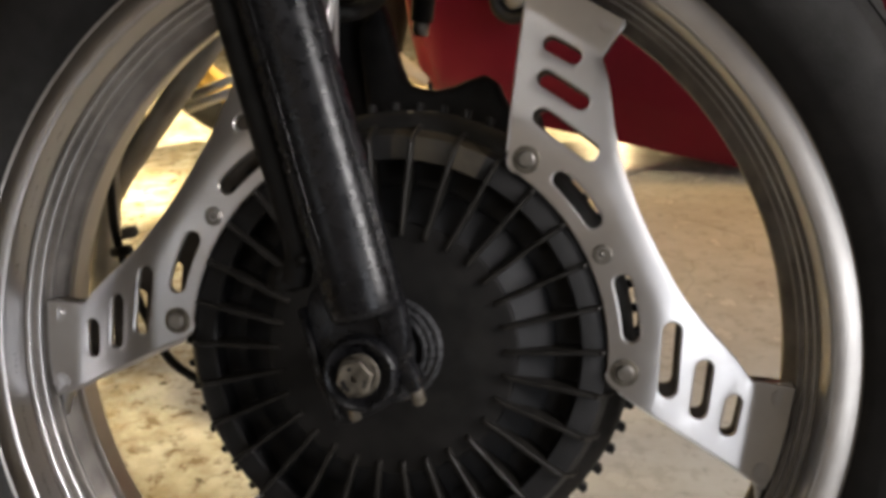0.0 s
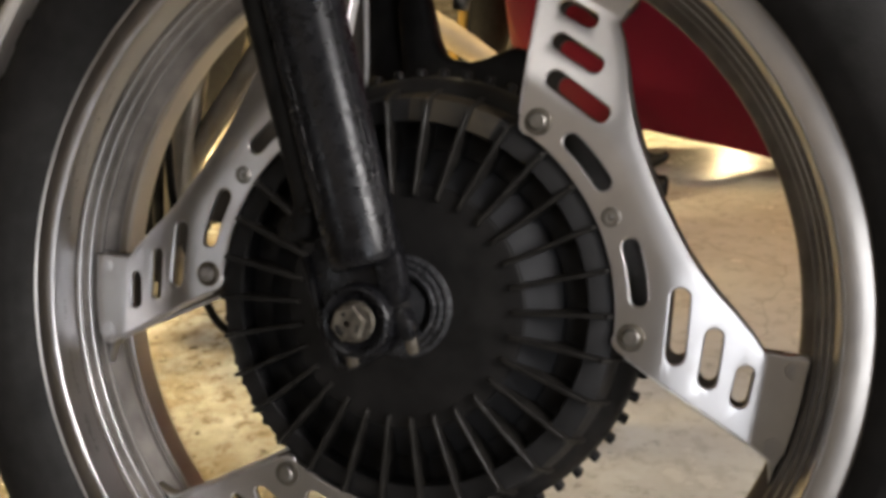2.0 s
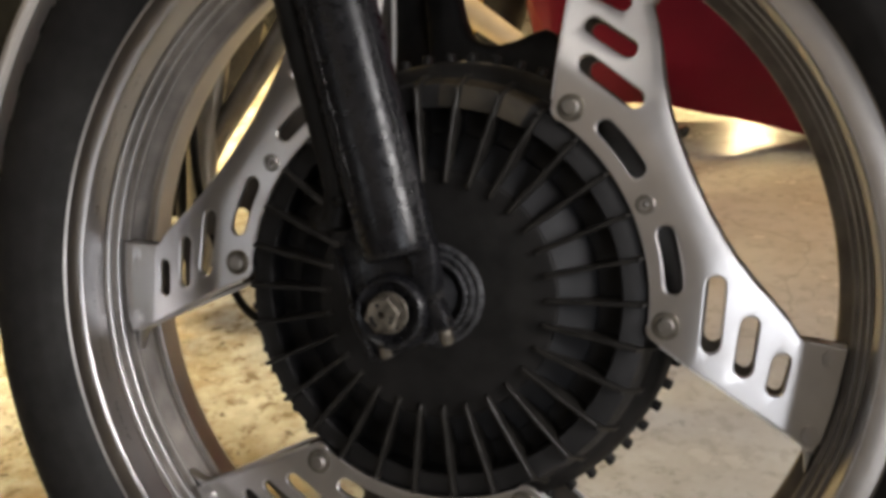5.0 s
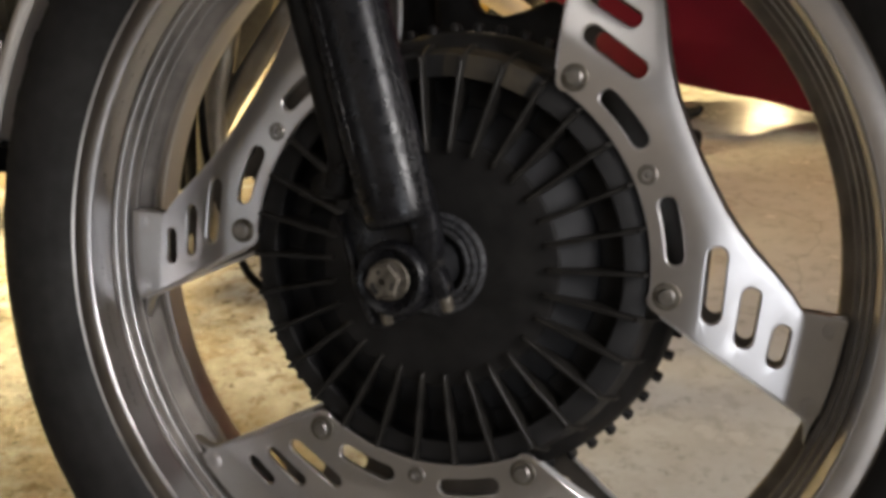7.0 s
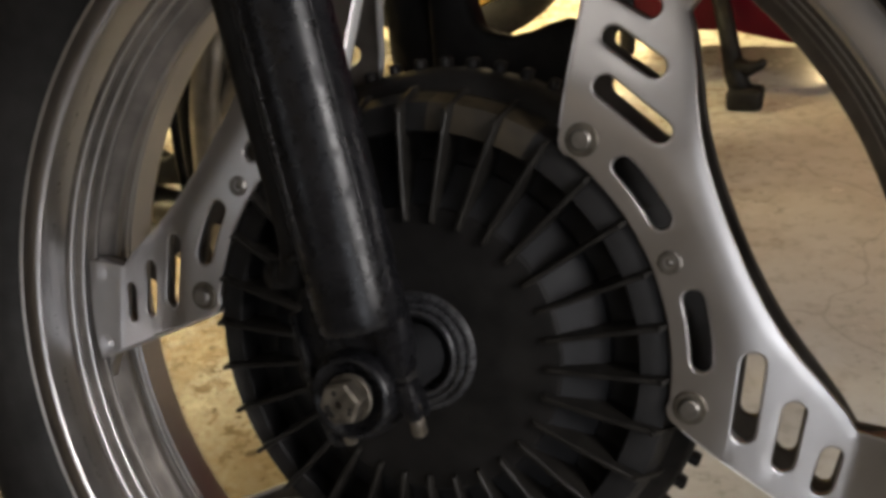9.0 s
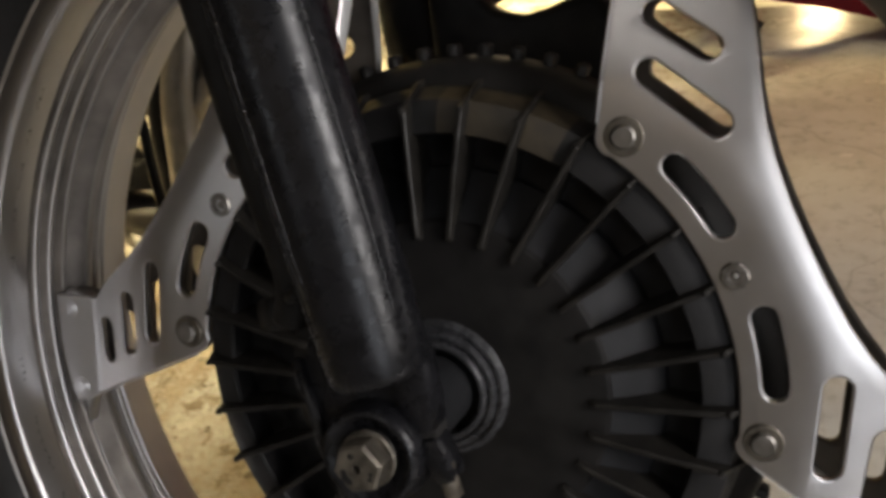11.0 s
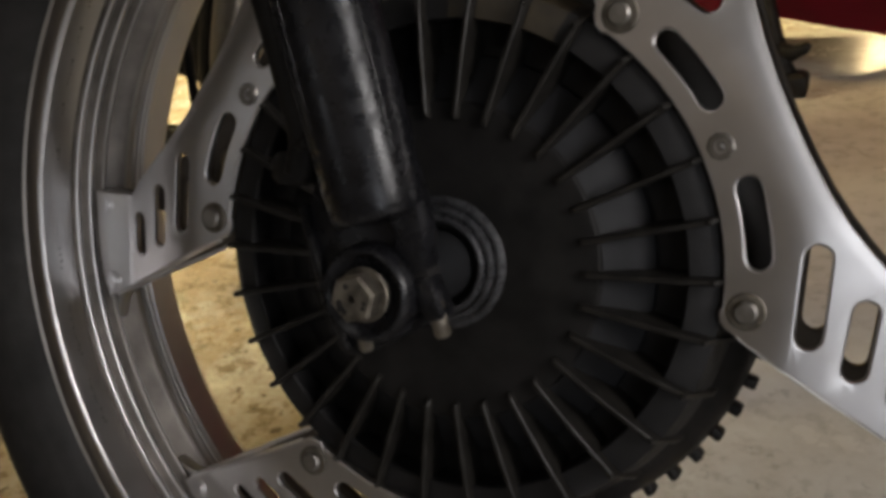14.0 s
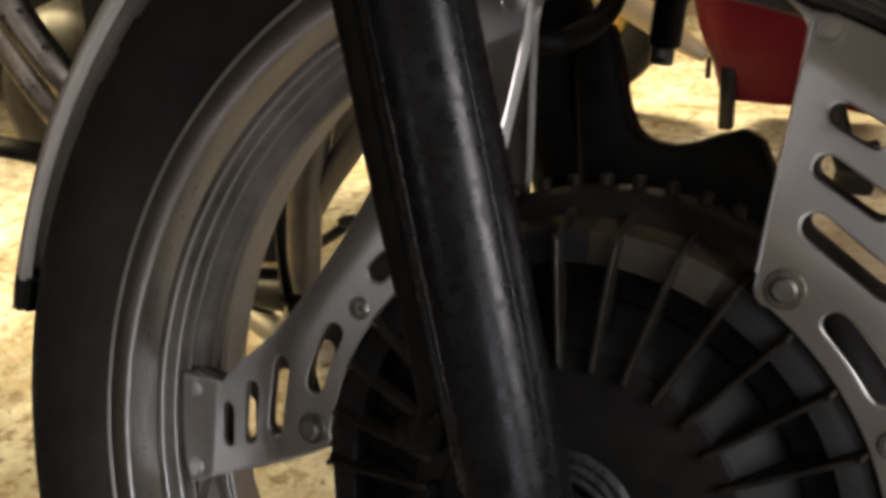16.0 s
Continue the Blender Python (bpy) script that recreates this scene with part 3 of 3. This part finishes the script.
def rib():
    """One upright cooling rib, standing along x: level crest, walls down to the vent floor, and a tip that drops over the ring."""
    bm = bmesh.new()
    rows = []
    for i, ((r, y), (q, z)) in enumerate(zip(CREST, FOOT)):
        w = 0.00125 if i < 11 else 0.0010
        rows.append([bm.verts.new((q, z, -w * 1.5)), bm.verts.new((r, y + 0.0006, -w)), bm.verts.new((r, y, -w * 0.5)), bm.verts.new((r, y, w * 0.5)), bm.verts.new((r, y + 0.0006, w)), bm.verts.new((q, z, w * 1.5))])
    for a, b in zip(rows, rows[1:]):
        for k in range(5):
            bm.faces.new((a[k], a[k + 1], b[k + 1], b[k]))
    bm.faces.new(rows[0])
    bm.faces.new(rows[-1][::-1])
    dome(0.0016, -0.0060, -0.0030, bm=bm)
    for v in bm.verts[-100:]:
        v.co.x += 0.1218
    bmesh.ops.recalc_face_normals(bm, faces=bm.faces)
    return bm


first = part("cooling_rib", rib(), RIBS, cover, smooth=False)
for k in range(30):
    o = first if k == 0 else new("cooling_rib", first.data)
    o.parent = cover
    o.matrix_basis = Matrix.Rotation(radians(-(1.4 + 12 * k)), 4, "Y")

# inner drum with its toothed ring
drum = crease(part("brake_drum", lathe([(0.1290, 0.0200), (0.1335, 0.0245), (0.1378, 0.0285), (0.1405, 0.0330), (0.1414, 0.0380), (0.1414, 0.0525), (0.1380, 0.0530), (0.1240, 0.0535), (0.1000, 0.0560), (0.0350, 0.0600), (0.0200, 0.0600)], 150), SATIN, bike, "dark brake drum with a toothed edge"), 30)
tooth_mesh = None
for k in range(60):
    if tooth_mesh is None:
        bm = box((0.0110, 0.010, 0.0048), Matrix.Translation((0.1412, 0.0425, 0)), 0.0010, 1)
        o = part("tooth", bm, SATIN, drum)
        tooth_mesh = o.data
    else:
        o = new("tooth", tooth_mesh)
        o.parent = drum
    o.matrix_basis = Matrix.Rotation(radians(-(3.6 + 6 * k)), 4, "Y")

# hub spacer, rings and axle
crease(part("hub_seal", lathe([(0.0190, -0.0040), (0.0198, -0.0112), (0.0206, -0.0122), (0.0218, -0.0122), (0.0225, -0.0112), (0.0229, -0.0086), (0.0240, -0.0086), (0.0245, -0.0102), (0.0256, -0.0100), (0.0262, -0.0088), (0.0266, -0.0066), (0.0278, -0.0066), (0.0283, -0.0080), (0.0294, -0.0078), (0.0302, -0.0064), (0.0312, -0.0050), (0.0330, -0.0045)], 96), SEAL, bike, "dark grooved hub seal"), 25)
crease(part("axle_spacer", lathe([(0.0090, -0.0560), (0.0150, -0.0560), (0.0158, -0.0550), (0.0158, -0.0050)], 40), FACED, bike, "dark steel axle spacer"), 25)
part("axle", tube([(0, -0.075, 0), (0, 0.145, 0)], 0.0095, 20), STEEL, bike)

# near fork leg: main casting, ridges, axle clamp
LEG = Matrix.Rotation(radians(-16.9), 4, "Y")  # z runs up the leg
leg_at = Matrix.Translation((0.0115, -0.070, 0.0)) @ LEG
leg = crease(part("fork_leg", (lambda b: (b.transform(leg_at), b)[1])(tube(
    [(0, 0, z) for z in (0.0300, 0.0306, 0.0322, 0.0350, 0.045, 0.085, 0.30, 0.62)], [0.0150, 0.0172, 0.0188, 0.0196, 0.0202, 0.0209, 0.0215, 0.0220], 48)), BLACKPAINT, bike, "black enamelled fork leg with scuffed paint"), 40)
for ang, w in ((232, 0.0010), (243, 0.0007), (332, 0.0010)):
    x, y = polar(0.0209, ang)
    bm = tube([(x * 0.9, y * 0.9, 0.046), (x * 0.95, y * 0.95, 0.056), (x, y, 0.088), (x * 1.01, y * 1.01, 0.30), (x * 1.03, y * 1.03, 0.61)], w, 8)
    bm.transform(leg_at)
    part("casting_ridge", bm, BLACKPAINT, leg)
# clamp
CL = Matrix.Translation((0, -0.064, 0)) @ LEG
outline = [(-0.0235, -0.0220), (-0.0200, -0.0250), (-0.0110, -0.0250), (-0.0060, -0.0235), (0.0, -0.0225), (0.0110, -0.0190), (0.0165, -0.0100), (0.0175, 0.004), (0.0180, 0.020), (0.0200, 0.048), (-0.0150, 0.048), (-0.0230, 0.036), (-0.0245, 0.010)]
bm = prism(outline, -0.0060, 0.0160, 0.0022, 2)
bm.transform(CL)
clamp = crease(part("axle_clamp", bm, BLACKPAINT, bike, "black cast axle clamp below the fork leg"), 35)
bm = lathe([(0.0110, -0.0770), (0.0150, -0.0782), (0.0168, -0.0806), (0.0182, -0.0806), (0.0198, -0.0765), (0.0206, -0.0660)], 48)
part("clamp_ring", bm, BLACKPAINT, clamp)
# flat arm with a chamfered outer side, split across, and its slimmer lower end
bm = prism([(0.0145, 0.0030), (0.0262, 0.0030), (0.0290, 0.0140), (0.0302, 0.0300), (0.0285, 0.0440), (0.0140, 0.0440)], -0.0100, 0.0050, 0.0030, 2)
bm.transform(CL)
crease(part("clamp_arm", bm, BLACKPAINT, clamp), 35)
bm = prism([(0.0165, 0.0014), (0.0262, 0.0014), (0.0276, -0.0080), (0.0282, -0.0170), (0.0205, -0.0170), (0.0180, -0.0080)], -0.0098, 0.0050, 0.0026, 2)
bm.transform(CL)
crease(part("clamp_arm", bm, BLACKPAINT, clamp), 35)
bm = prism([(0.0160, 0.0005), (0.0255, 0.0005), (0.0255, 0.0040), (0.0160, 0.0040)], -0.0072, 0.0040)
bm.transform(CL)
part("clamp_split", bm, RUBBER, clamp, smooth=False)
bm = tube([(-0.0225, -0.0060, 0.040), (-0.0222, -0.0068, 0.0), (-0.0185, -0.0068, -0.0215)], [0.0028, 0.0026, 0.0022], 10)
bm.transform(CL)
part("clamp_edge", bm, BLACKPAINT, clamp)
for x, z in ((0.0244, -0.0236), (-0.0106, -0.0236)):
    bm = tube([(x, -0.005, z + 0.014), (x, -0.005, z + 0.001)], 0.0036, 12)
    box((0.0058, 0.0058, 0.0050), Matrix.Translation((x, -0.005, z + 0.0020)), 0.0012, 1, bm)
    bm.transform(CL)
    part("clamp_stud", bm, DULLSTEEL, clamp, "dull steel stud nut")
# axle nut with pitted face
nut = crease(part("axle_nut", hexagon(0.0100, -0.0890, -0.0785, 0.0012, 6, 0.25, (0.0112, 0.0016), 0.0019), DULLSTEEL, bike, "rusty hexagonal steel axle nut"), 25)
for a, r, s in ((200, 0.0057, 0.0011), (220, 0.0061, 0.0013), (238, 0.0059, 0.0011), (115, 0.0054, 0.0010), (330, 0.0060, 0.0007), (350, 0.0057, 0.0007)):
    x, z = polar(r, a)
    part("pit", (lambda b: (b.transform(Matrix.Translation((x, 0, z))), b)[1])(lathe([(0.0001, -0.0892), (s * 1.25, -0.0892), (s * 1.25, -0.0880)], 10)), RUBBER, nut, smooth=False)

# brake hose down the back of the leg, with its lower guide
def beside(z, dx, y):
    return (0.0115 - 0.3038 * z + dx, y, z)


pts = [beside(0.60, -0.031, -0.064), beside(0.30, -0.031, -0.064), beside(0.15, -0.0305, -0.064), beside(0.09, -0.029, -0.064), beside(0.060, -0.030, -0.063), (-0.0400, -0.061, 0.044)]
hose = part("brake_hose", tube(spline(pts, 8), 0.0076, 16), SATIN, bike, "black rubber hose along the fork leg")
part("hose_fitting", tube([(-0.049, -0.064, 0.046), (-0.045, -0.054, 0.045), (-0.043, -0.040, 0.044)], [0.0068, 0.0072, 0.0066], 16), SATIN, hose)
part("hose_clip", tube([(-0.036, -0.069, 0.056), (-0.030, -0.070, 0.058)], 0.0030, 12), SATIN, hose)

# far fork leg, its foot and the bracket arm over the disc
FAR = Matrix.Translation((-0.010, 0.140, 0.0)) @ LEG
bm = tube([(0, 0, z) for z in (0.02, 0.05, 0.10, 0.16, 0.19, 0.24, 0.62)], [0.026, 0.027, 0.030, 0.030, 0.0265, 0.0235, 0.0232], 36)
bm.transform(FAR)
far = part("fork_leg", bm, SATIN, bike, "black far fork leg behind the brake drum")
bm = prism([(-0.050, 0.200), (-0.034, 0.222), (-0.0265, 0.199), (-0.0208, 0.178), (-0.0160, 0.1672), (-0.0095, 0.1614), (0.006, 0.1595), (0.018, 0.1625), (0.027, 0.1665), (0.038, 0.1700), (0.044, 0.1690), (0.0485, 0.1645), (0.0520, 0.156), (0.0580, 0.144), (0.066, 0.128), (0.060, 0.110), (0.020, 0.110), (-0.04, 0.120)], 0.098, 0.124, 0.006, 3)
part("bracket_arm", bm, SATIN, far)
bm = tube(spline([(-0.075, 0.050, 0.207), (-0.047, 0.060, 0.205), (-0.039, 0.075, 0.2105), (-0.0345, 0.090, 0.2185), (-0.032, 0.105, 0.232), (-0.030, 0.120, 0.260)], 6), 0.006, 12)
part("stay_arm", bm, SATIN, far)

# mudguard over the tyre
MG = [(0.3405, -0.0010), (0.3415, -0.0030), (0.3440, -0.0035), (0.3500, -0.0010), (0.3540, 0.0120), (0.3555, YC)]
outer = MG + mirror_y(MG)
inner = [(r - 0.0025, y * 0.94 + YC * 0.06) for r, y in reversed(outer)]
guard = part("mudguard", lathe(outer + inner, 60, closed=True, a0=72, a1=170.5), SILVER, bike, "silver painted mudguard over the tyre")
part("guard_tip", lathe([(r + (0.0004 if i < len(outer) else -0.0004), y) for i, (r, y) in enumerate(outer + inner)], 4, closed=True, a0=170.2, a1=173.6), RUBBER, guard, "black rubber tip")

# side stay of the mudguard, beside the fork leg
bm = prism([(-0.128, 0.232), (-0.112, 0.2185), (-0.092, 0.2080), (-0.078, 0.212), (-0.080, 0.330), (-0.150, 0.330)], -0.036, -0.033, 0.0008, 1)
part("guard_stay", bm, SILVER, guard, "silver mudguard stay plate", smooth=False)

# ---- behind the wheel: the same motorcycle's pipes, cables and engine ----
BACK = W.inverted()


def wpart(name, bm, mat, parent, label="", smooth=True):
    """A part of the leaning motorcycle whose mesh is given in the room's metres."""
    bm.transform(BACK)
    return part(name, bm, mat, parent, label, smooth)


wpart("down_pipe", tube(spline([(-0.215, 0.290, 0.80), (-0.262, 0.290, 0.58), (-0.308, 0.290, 0.417), (-0.334, 0.290, 0.34), (-0.352, 0.296, 0.265), (-0.372, 0.305, 0.205), (-0.43, 0.345, 0.150), (-0.53, 0.40, 0.150), (-0.61, 0.46, 0.20), (-0.64, 0.50, 0.30)], 8), 0.0150, 20), PIPE, bike, "dull grey steel exhaust pipe")
wpart("brace_tube", tube([(-0.10, 0.300, 0.598), (-0.227, 0.300, 0.449), (-0.322, 0.300, 0.338), (-0.36, 0.310, 0.290)], 0.0112, 18), PIPE, bike, "grey slanting frame tube")
wpart("frame_tube", tube(spline([(-0.26, 0.318, 0.75), (-0.318, 0.318, 0.50), (-0.352, 0.318, 0.40), (-0.378, 0.318, 0.32), (-0.389, 0.322, 0.25), (-0.400, 0.33, 0.17)], 6), 0.0115, 16), SATIN, bike, "black frame down tube")
bm = prism([(-0.64, 0.34), (-0.60, 0.31), (-0.52, 0.300), (-0.455, 0.302), (-0.425, 0.290), (-0.405, 0.310), (-0.385, 0.36), (-0.36, 0.42), (-0.34, 0.56), (-0.62, 0.56)], 0.36, 0.50, 0.010, 3)
crankcase = wpart("crankcase", bm, SATIN, bike, "black crankcase behind the exhaust pipe")
bm = prism([(-0.62, 0.205), (-0.50, 0.216), (-0.44, 0.222), (-0.395, 0.235), (-0.395, 0.258), (-0.425, 0.268), (-0.455, 0.250), (-0.60, 0.245)], 0.355, 0.372, 0.003, 2)
wpart("case_guard", bm, SATIN, crankcase)
wpart("collector_pipe", tube(spline([(-0.398, 0.375, 0.176), (-0.43, 0.375, 0.182), (-0.49, 0.38, 0.180), (-0.57, 0.42, 0.190), (-0.63, 0.47, 0.26)], 6), [0.010] + [0.019] * 5 + [0.022] * 19, 20), DULLCASE, bike, "brownish exhaust collector pipe")
# engine block with fins, well behind the tyre
bm = box((0.86, 0.24, 0.42), Matrix.Translation((-1.02, 0.64, 0.50)) @ pose(0, 0, 0, 0, 4, 0), 0.04, 3)
engine = wpart("engine", bm, SATIN, bike, "black finned engine block")
for k in range(9):
    bm = box((0.36, 0.34, 0.006), Matrix.Translation((-0.74 - 0.004 * k, 0.62, 0.66 + 0.024 * k)) @ pose(0, 0, 0, 0, 12, 0), 0.002, 1)
    wpart("cooling_fin", bm, SATIN, engine)
wpart("crank_cover", lathe([(0.0005, -0.035), (0.05, -0.034), (0.085, -0.030), (0.112, -0.018), (0.126, 0.0), (0.130, 0.03), (0.130, 0.12)], 56), DULLCASE, engine).matrix_basis = BACK @ pose(-0.742, 0.44, 0.332) @ W
for pts in ([(-0.80, 0.36, 0.70), (-0.745, 0.355, 0.54), (-0.700, 0.35, 0.458), (-0.660, 0.35, 0.402), (-0.640, 0.365, 0.355), (-0.655, 0.39, 0.28)], [(-0.87, 0.37, 0.62), (-0.79, 0.365, 0.49), (-0.735, 0.36, 0.422), (-0.690, 0.358, 0.362), (-0.672, 0.37, 0.325), (-0.69, 0.40, 0.26)]):
    wpart("header_pipe", tube(spline(pts, 8), 0.0175, 20), CHROME, bike, "dull tarnished exhaust header pipe")
wpart("foot_rest", tube([(-0.90, 0.36, 0.312), (-0.80, 0.352, 0.318), (-0.715, 0.348, 0.315)], 0.012, 14), SATIN, bike)
peg = wpart("brake_pedal", tube(spline([(-0.72, 0.66, 0.09), (-0.65, 0.63, 0.085), (-0.585, 0.62, 0.105), (-0.530, 0.62, 0.140)], 6), 0.0075, 10), SATIN, bike, "black pedal lever")
bm = box((0.040, 0.016, 0.015), Matrix.Translation((-0.517, 0.62, 0.150)) @ pose(0, 0, 0, 0, -12, 0), 0.004, 2)
wpart("pedal_pad", bm, RUBBER, peg)
wpart("cable", tube(spline([(-0.20, 0.12, 0.55), (-0.232, 0.13, 0.46), (-0.237, 0.13, 0.39), (-0.240, 0.13, 0.34), (-0.215, 0.11, 0.285), (-0.180, 0.08, 0.262), (-0.130, 0.07, 0.255), (-0.06, 0.08, 0.29)], 8), 0.0034, 10), SATIN, bike, "thin black speedometer cable")
wpart("cable_clip", tube([(-0.243, 0.128, 0.330), (-0.228, 0.124, 0.334)], 0.0042, 10), SATIN, bike)
line = wpart("brake_line", tube([(0.005, 0.185, 0.62), (-0.004, 0.185, 0.54), (-0.010, 0.185, 0.492)], 0.0085, 14), SATIN, bike, "black brake line with a bright end")
wpart("line_end", tube([(-0.010, 0.185, 0.492), (-0.0115, 0.185, 0.482)], 0.0062, 14), STEEL, line)
# bright tubes low on the engine's near side
for z, w in ((0.0, 0.0058), (0.0135, 0.0050)):
    wpart("chrome_tube", tube([(-0.343 + z / 3, 0.50, 0.352 + z), (-0.288, 0.50, 0.371 + z), (-0.20, 0.50, 0.402 + z)], w, 14), BRIGHT, bike, "bright chrome tube")
# side stand that carries the lean, on the far side
stand = wpart("side_stand", tube([(-0.80, 0.55, 0.25), (-0.86, 0.78, 0.06), (-0.87, 0.84, 0.012)], 0.011, 12), SATIN, bike)
wpart("stand_foot", box((0.07, 0.04, 0.008), Matrix.Translation((-0.87, 0.845, 0.004)), 0.002, 1), SATIN, stand)

# ---- the red motorcycle behind ----
red = new("red_motorcycle")
tagged(red, "red faired motorcycle on its black side stand on the concrete floor", "motorcycle")
# belly fairing: lower edge rising towards its rear, bulging body
sections = []
bm = bmesh.new()
cols = 96
for i in range(cols):
    t = i / (cols - 1)
    x = -0.275 + 1.19 * t
    low = float(np.interp(x, (-0.275, -0.262, -0.245, -0.226, -0.216, -0.208, -0.20, -0.115, -0.03, 0.0, 0.10, 0.15, 0.27, 0.40, 0.95), (0.40, 0.29, 0.22, 0.185, 0.150, 0.122, 0.112, 0.108, 0.108, 0.107, 0.087, 0.079, 0.051, 0.026, 0.026)))
    row = []
    # turned under along its lower hand's breadth, then upright and bulging
    for h, out in ((0.0, 0.050), (0.008, 0.045), (0.050, 0.026), (0.092, 0.005), (0.105, -0.001), (0.28, -0.022), (0.50, -0.035), (0.70, -0.015), (0.90, 0.10)):
        z = low + min(h, 0.95 - low - 0.02 * (0.9 - h)) if h else low
        row.append(bm.verts.new((x, 1.33 + out, z)))
    sections.append(row)
for a, b in zip(sections, sections[1:]):
    for j in range(8):
        bm.faces.new((a[j], b[j], b[j + 1], a[j + 1]))
r = bmesh.ops.extrude_face_region(bm, geom=bm.faces[:])
bmesh.ops.translate(bm, verts=[v for v in r["geom"] if isinstance(v, bmesh.types.BMVert)], vec=(0, 0.30, 0))
bmesh.ops.recalc_face_normals(bm, faces=bm.faces)
crease(part("fairing", bm, RED, red, "dark red painted belly fairing"), 40)
st = part("side_stand", tube([(-0.035, 1.36, 0.20), (-0.008, 1.32, 0.125), (0.012, 1.285, 0.062), (0.030, 1.275, 0.024)], [0.015, 0.016, 0.019, 0.021], 14), SATIN, red, "black steel side stand")
part("stand_tang", tube([(0.014, 1.285, 0.075), (0.038, 1.278, 0.071), (0.056, 1.275, 0.080), (0.062, 1.275, 0.088)], [0.015, 0.013, 0.009, 0.006], 10), SATIN, st)
part("stand_foot", box((0.062, 0.05, 0.040), Matrix.Translation((0.034, 1.275, 0.0205)), 0.010, 2), SATIN, st)
part("exhaust_pipe", tube(spline([(-0.75, 1.25, 0.52), (-0.55, 1.22, 0.43), (-0.36, 1.20, 0.338), (-0.25, 1.185, 0.272), (-0.195, 1.18, 0.238)], 6), [0.030] * 6 + [0.028] * 6 + [0.025, 0.025, 0.024, 0.023, 0.022, 0.021] + [0.020, 0.019, 0.017, 0.015, 0.013, 0.011] + [0.009], 20), CREAM, red, "pale enamelled exhaust pipe")
cap = part("engine_cap", lathe([(0.022, 0.03), (0.024, -0.005), (0.029, -0.016), (0.038, -0.018), (0.045, -0.010), (0.047, 0.010), (0.047, 0.09)], 40), SATIN, red, "round black engine cap with a tarnished middle")
cap.location = (-0.043, 1.245, 0.378)
part("cap_middle", lathe([(0.0005, -0.006), (0.016, -0.006), (0.021, -0.002), (0.023, 0.02)], 28), PIPE, cap)
part("drain_tube", tube([(-0.190, 1.18, 0.238), (-0.191, 1.18, 0.205)], 0.0045, 8), SATIN, red)
part("frame_foot", box((0.026, 0.026, 0.12), Matrix.Translation((-0.192, 1.36, 0.125)), 0.004, 1), SATIN, red)
rw = part("wheel", lathe([(0.238, -0.045), (0.246, -0.056), (0.275, -0.066), (0.308, -0.058), (0.326, -0.032), (0.330, 0.0), (0.326, 0.032), (0.308, 0.058), (0.275, 0.066), (0.246, 0.056), (0.238, 0.045)], 72), RUBBER, red, "black tyre on a gold painted rim")
rw.location = (-0.64, 1.60, 0.331)
crease(part("wheel_rim", lathe([(0.246, -0.050), (0.240, -0.058), (0.228, -0.056), (0.218, -0.040), (0.212, -0.02), (0.212, 0.02), (0.218, 0.040), (0.228, 0.056), (0.240, 0.058), (0.246, 0.050)], 72), GOLD, rw), 30)
for k in range(5):
    part("wheel_spoke", box((0.19, 0.020, 0.017), pose(0, 0, 0, 0, 72 * k + 12, 0) @ Matrix.Translation((0.118, 0, 0)), 0.005, 2), SATIN, rw)
part("wheel_hub", lathe([(0.0005, -0.06), (0.034, -0.06), (0.040, -0.052), (0.040, 0.052), (0.034, 0.06), (0.0005, 0.06)], 32), GOLD, rw)
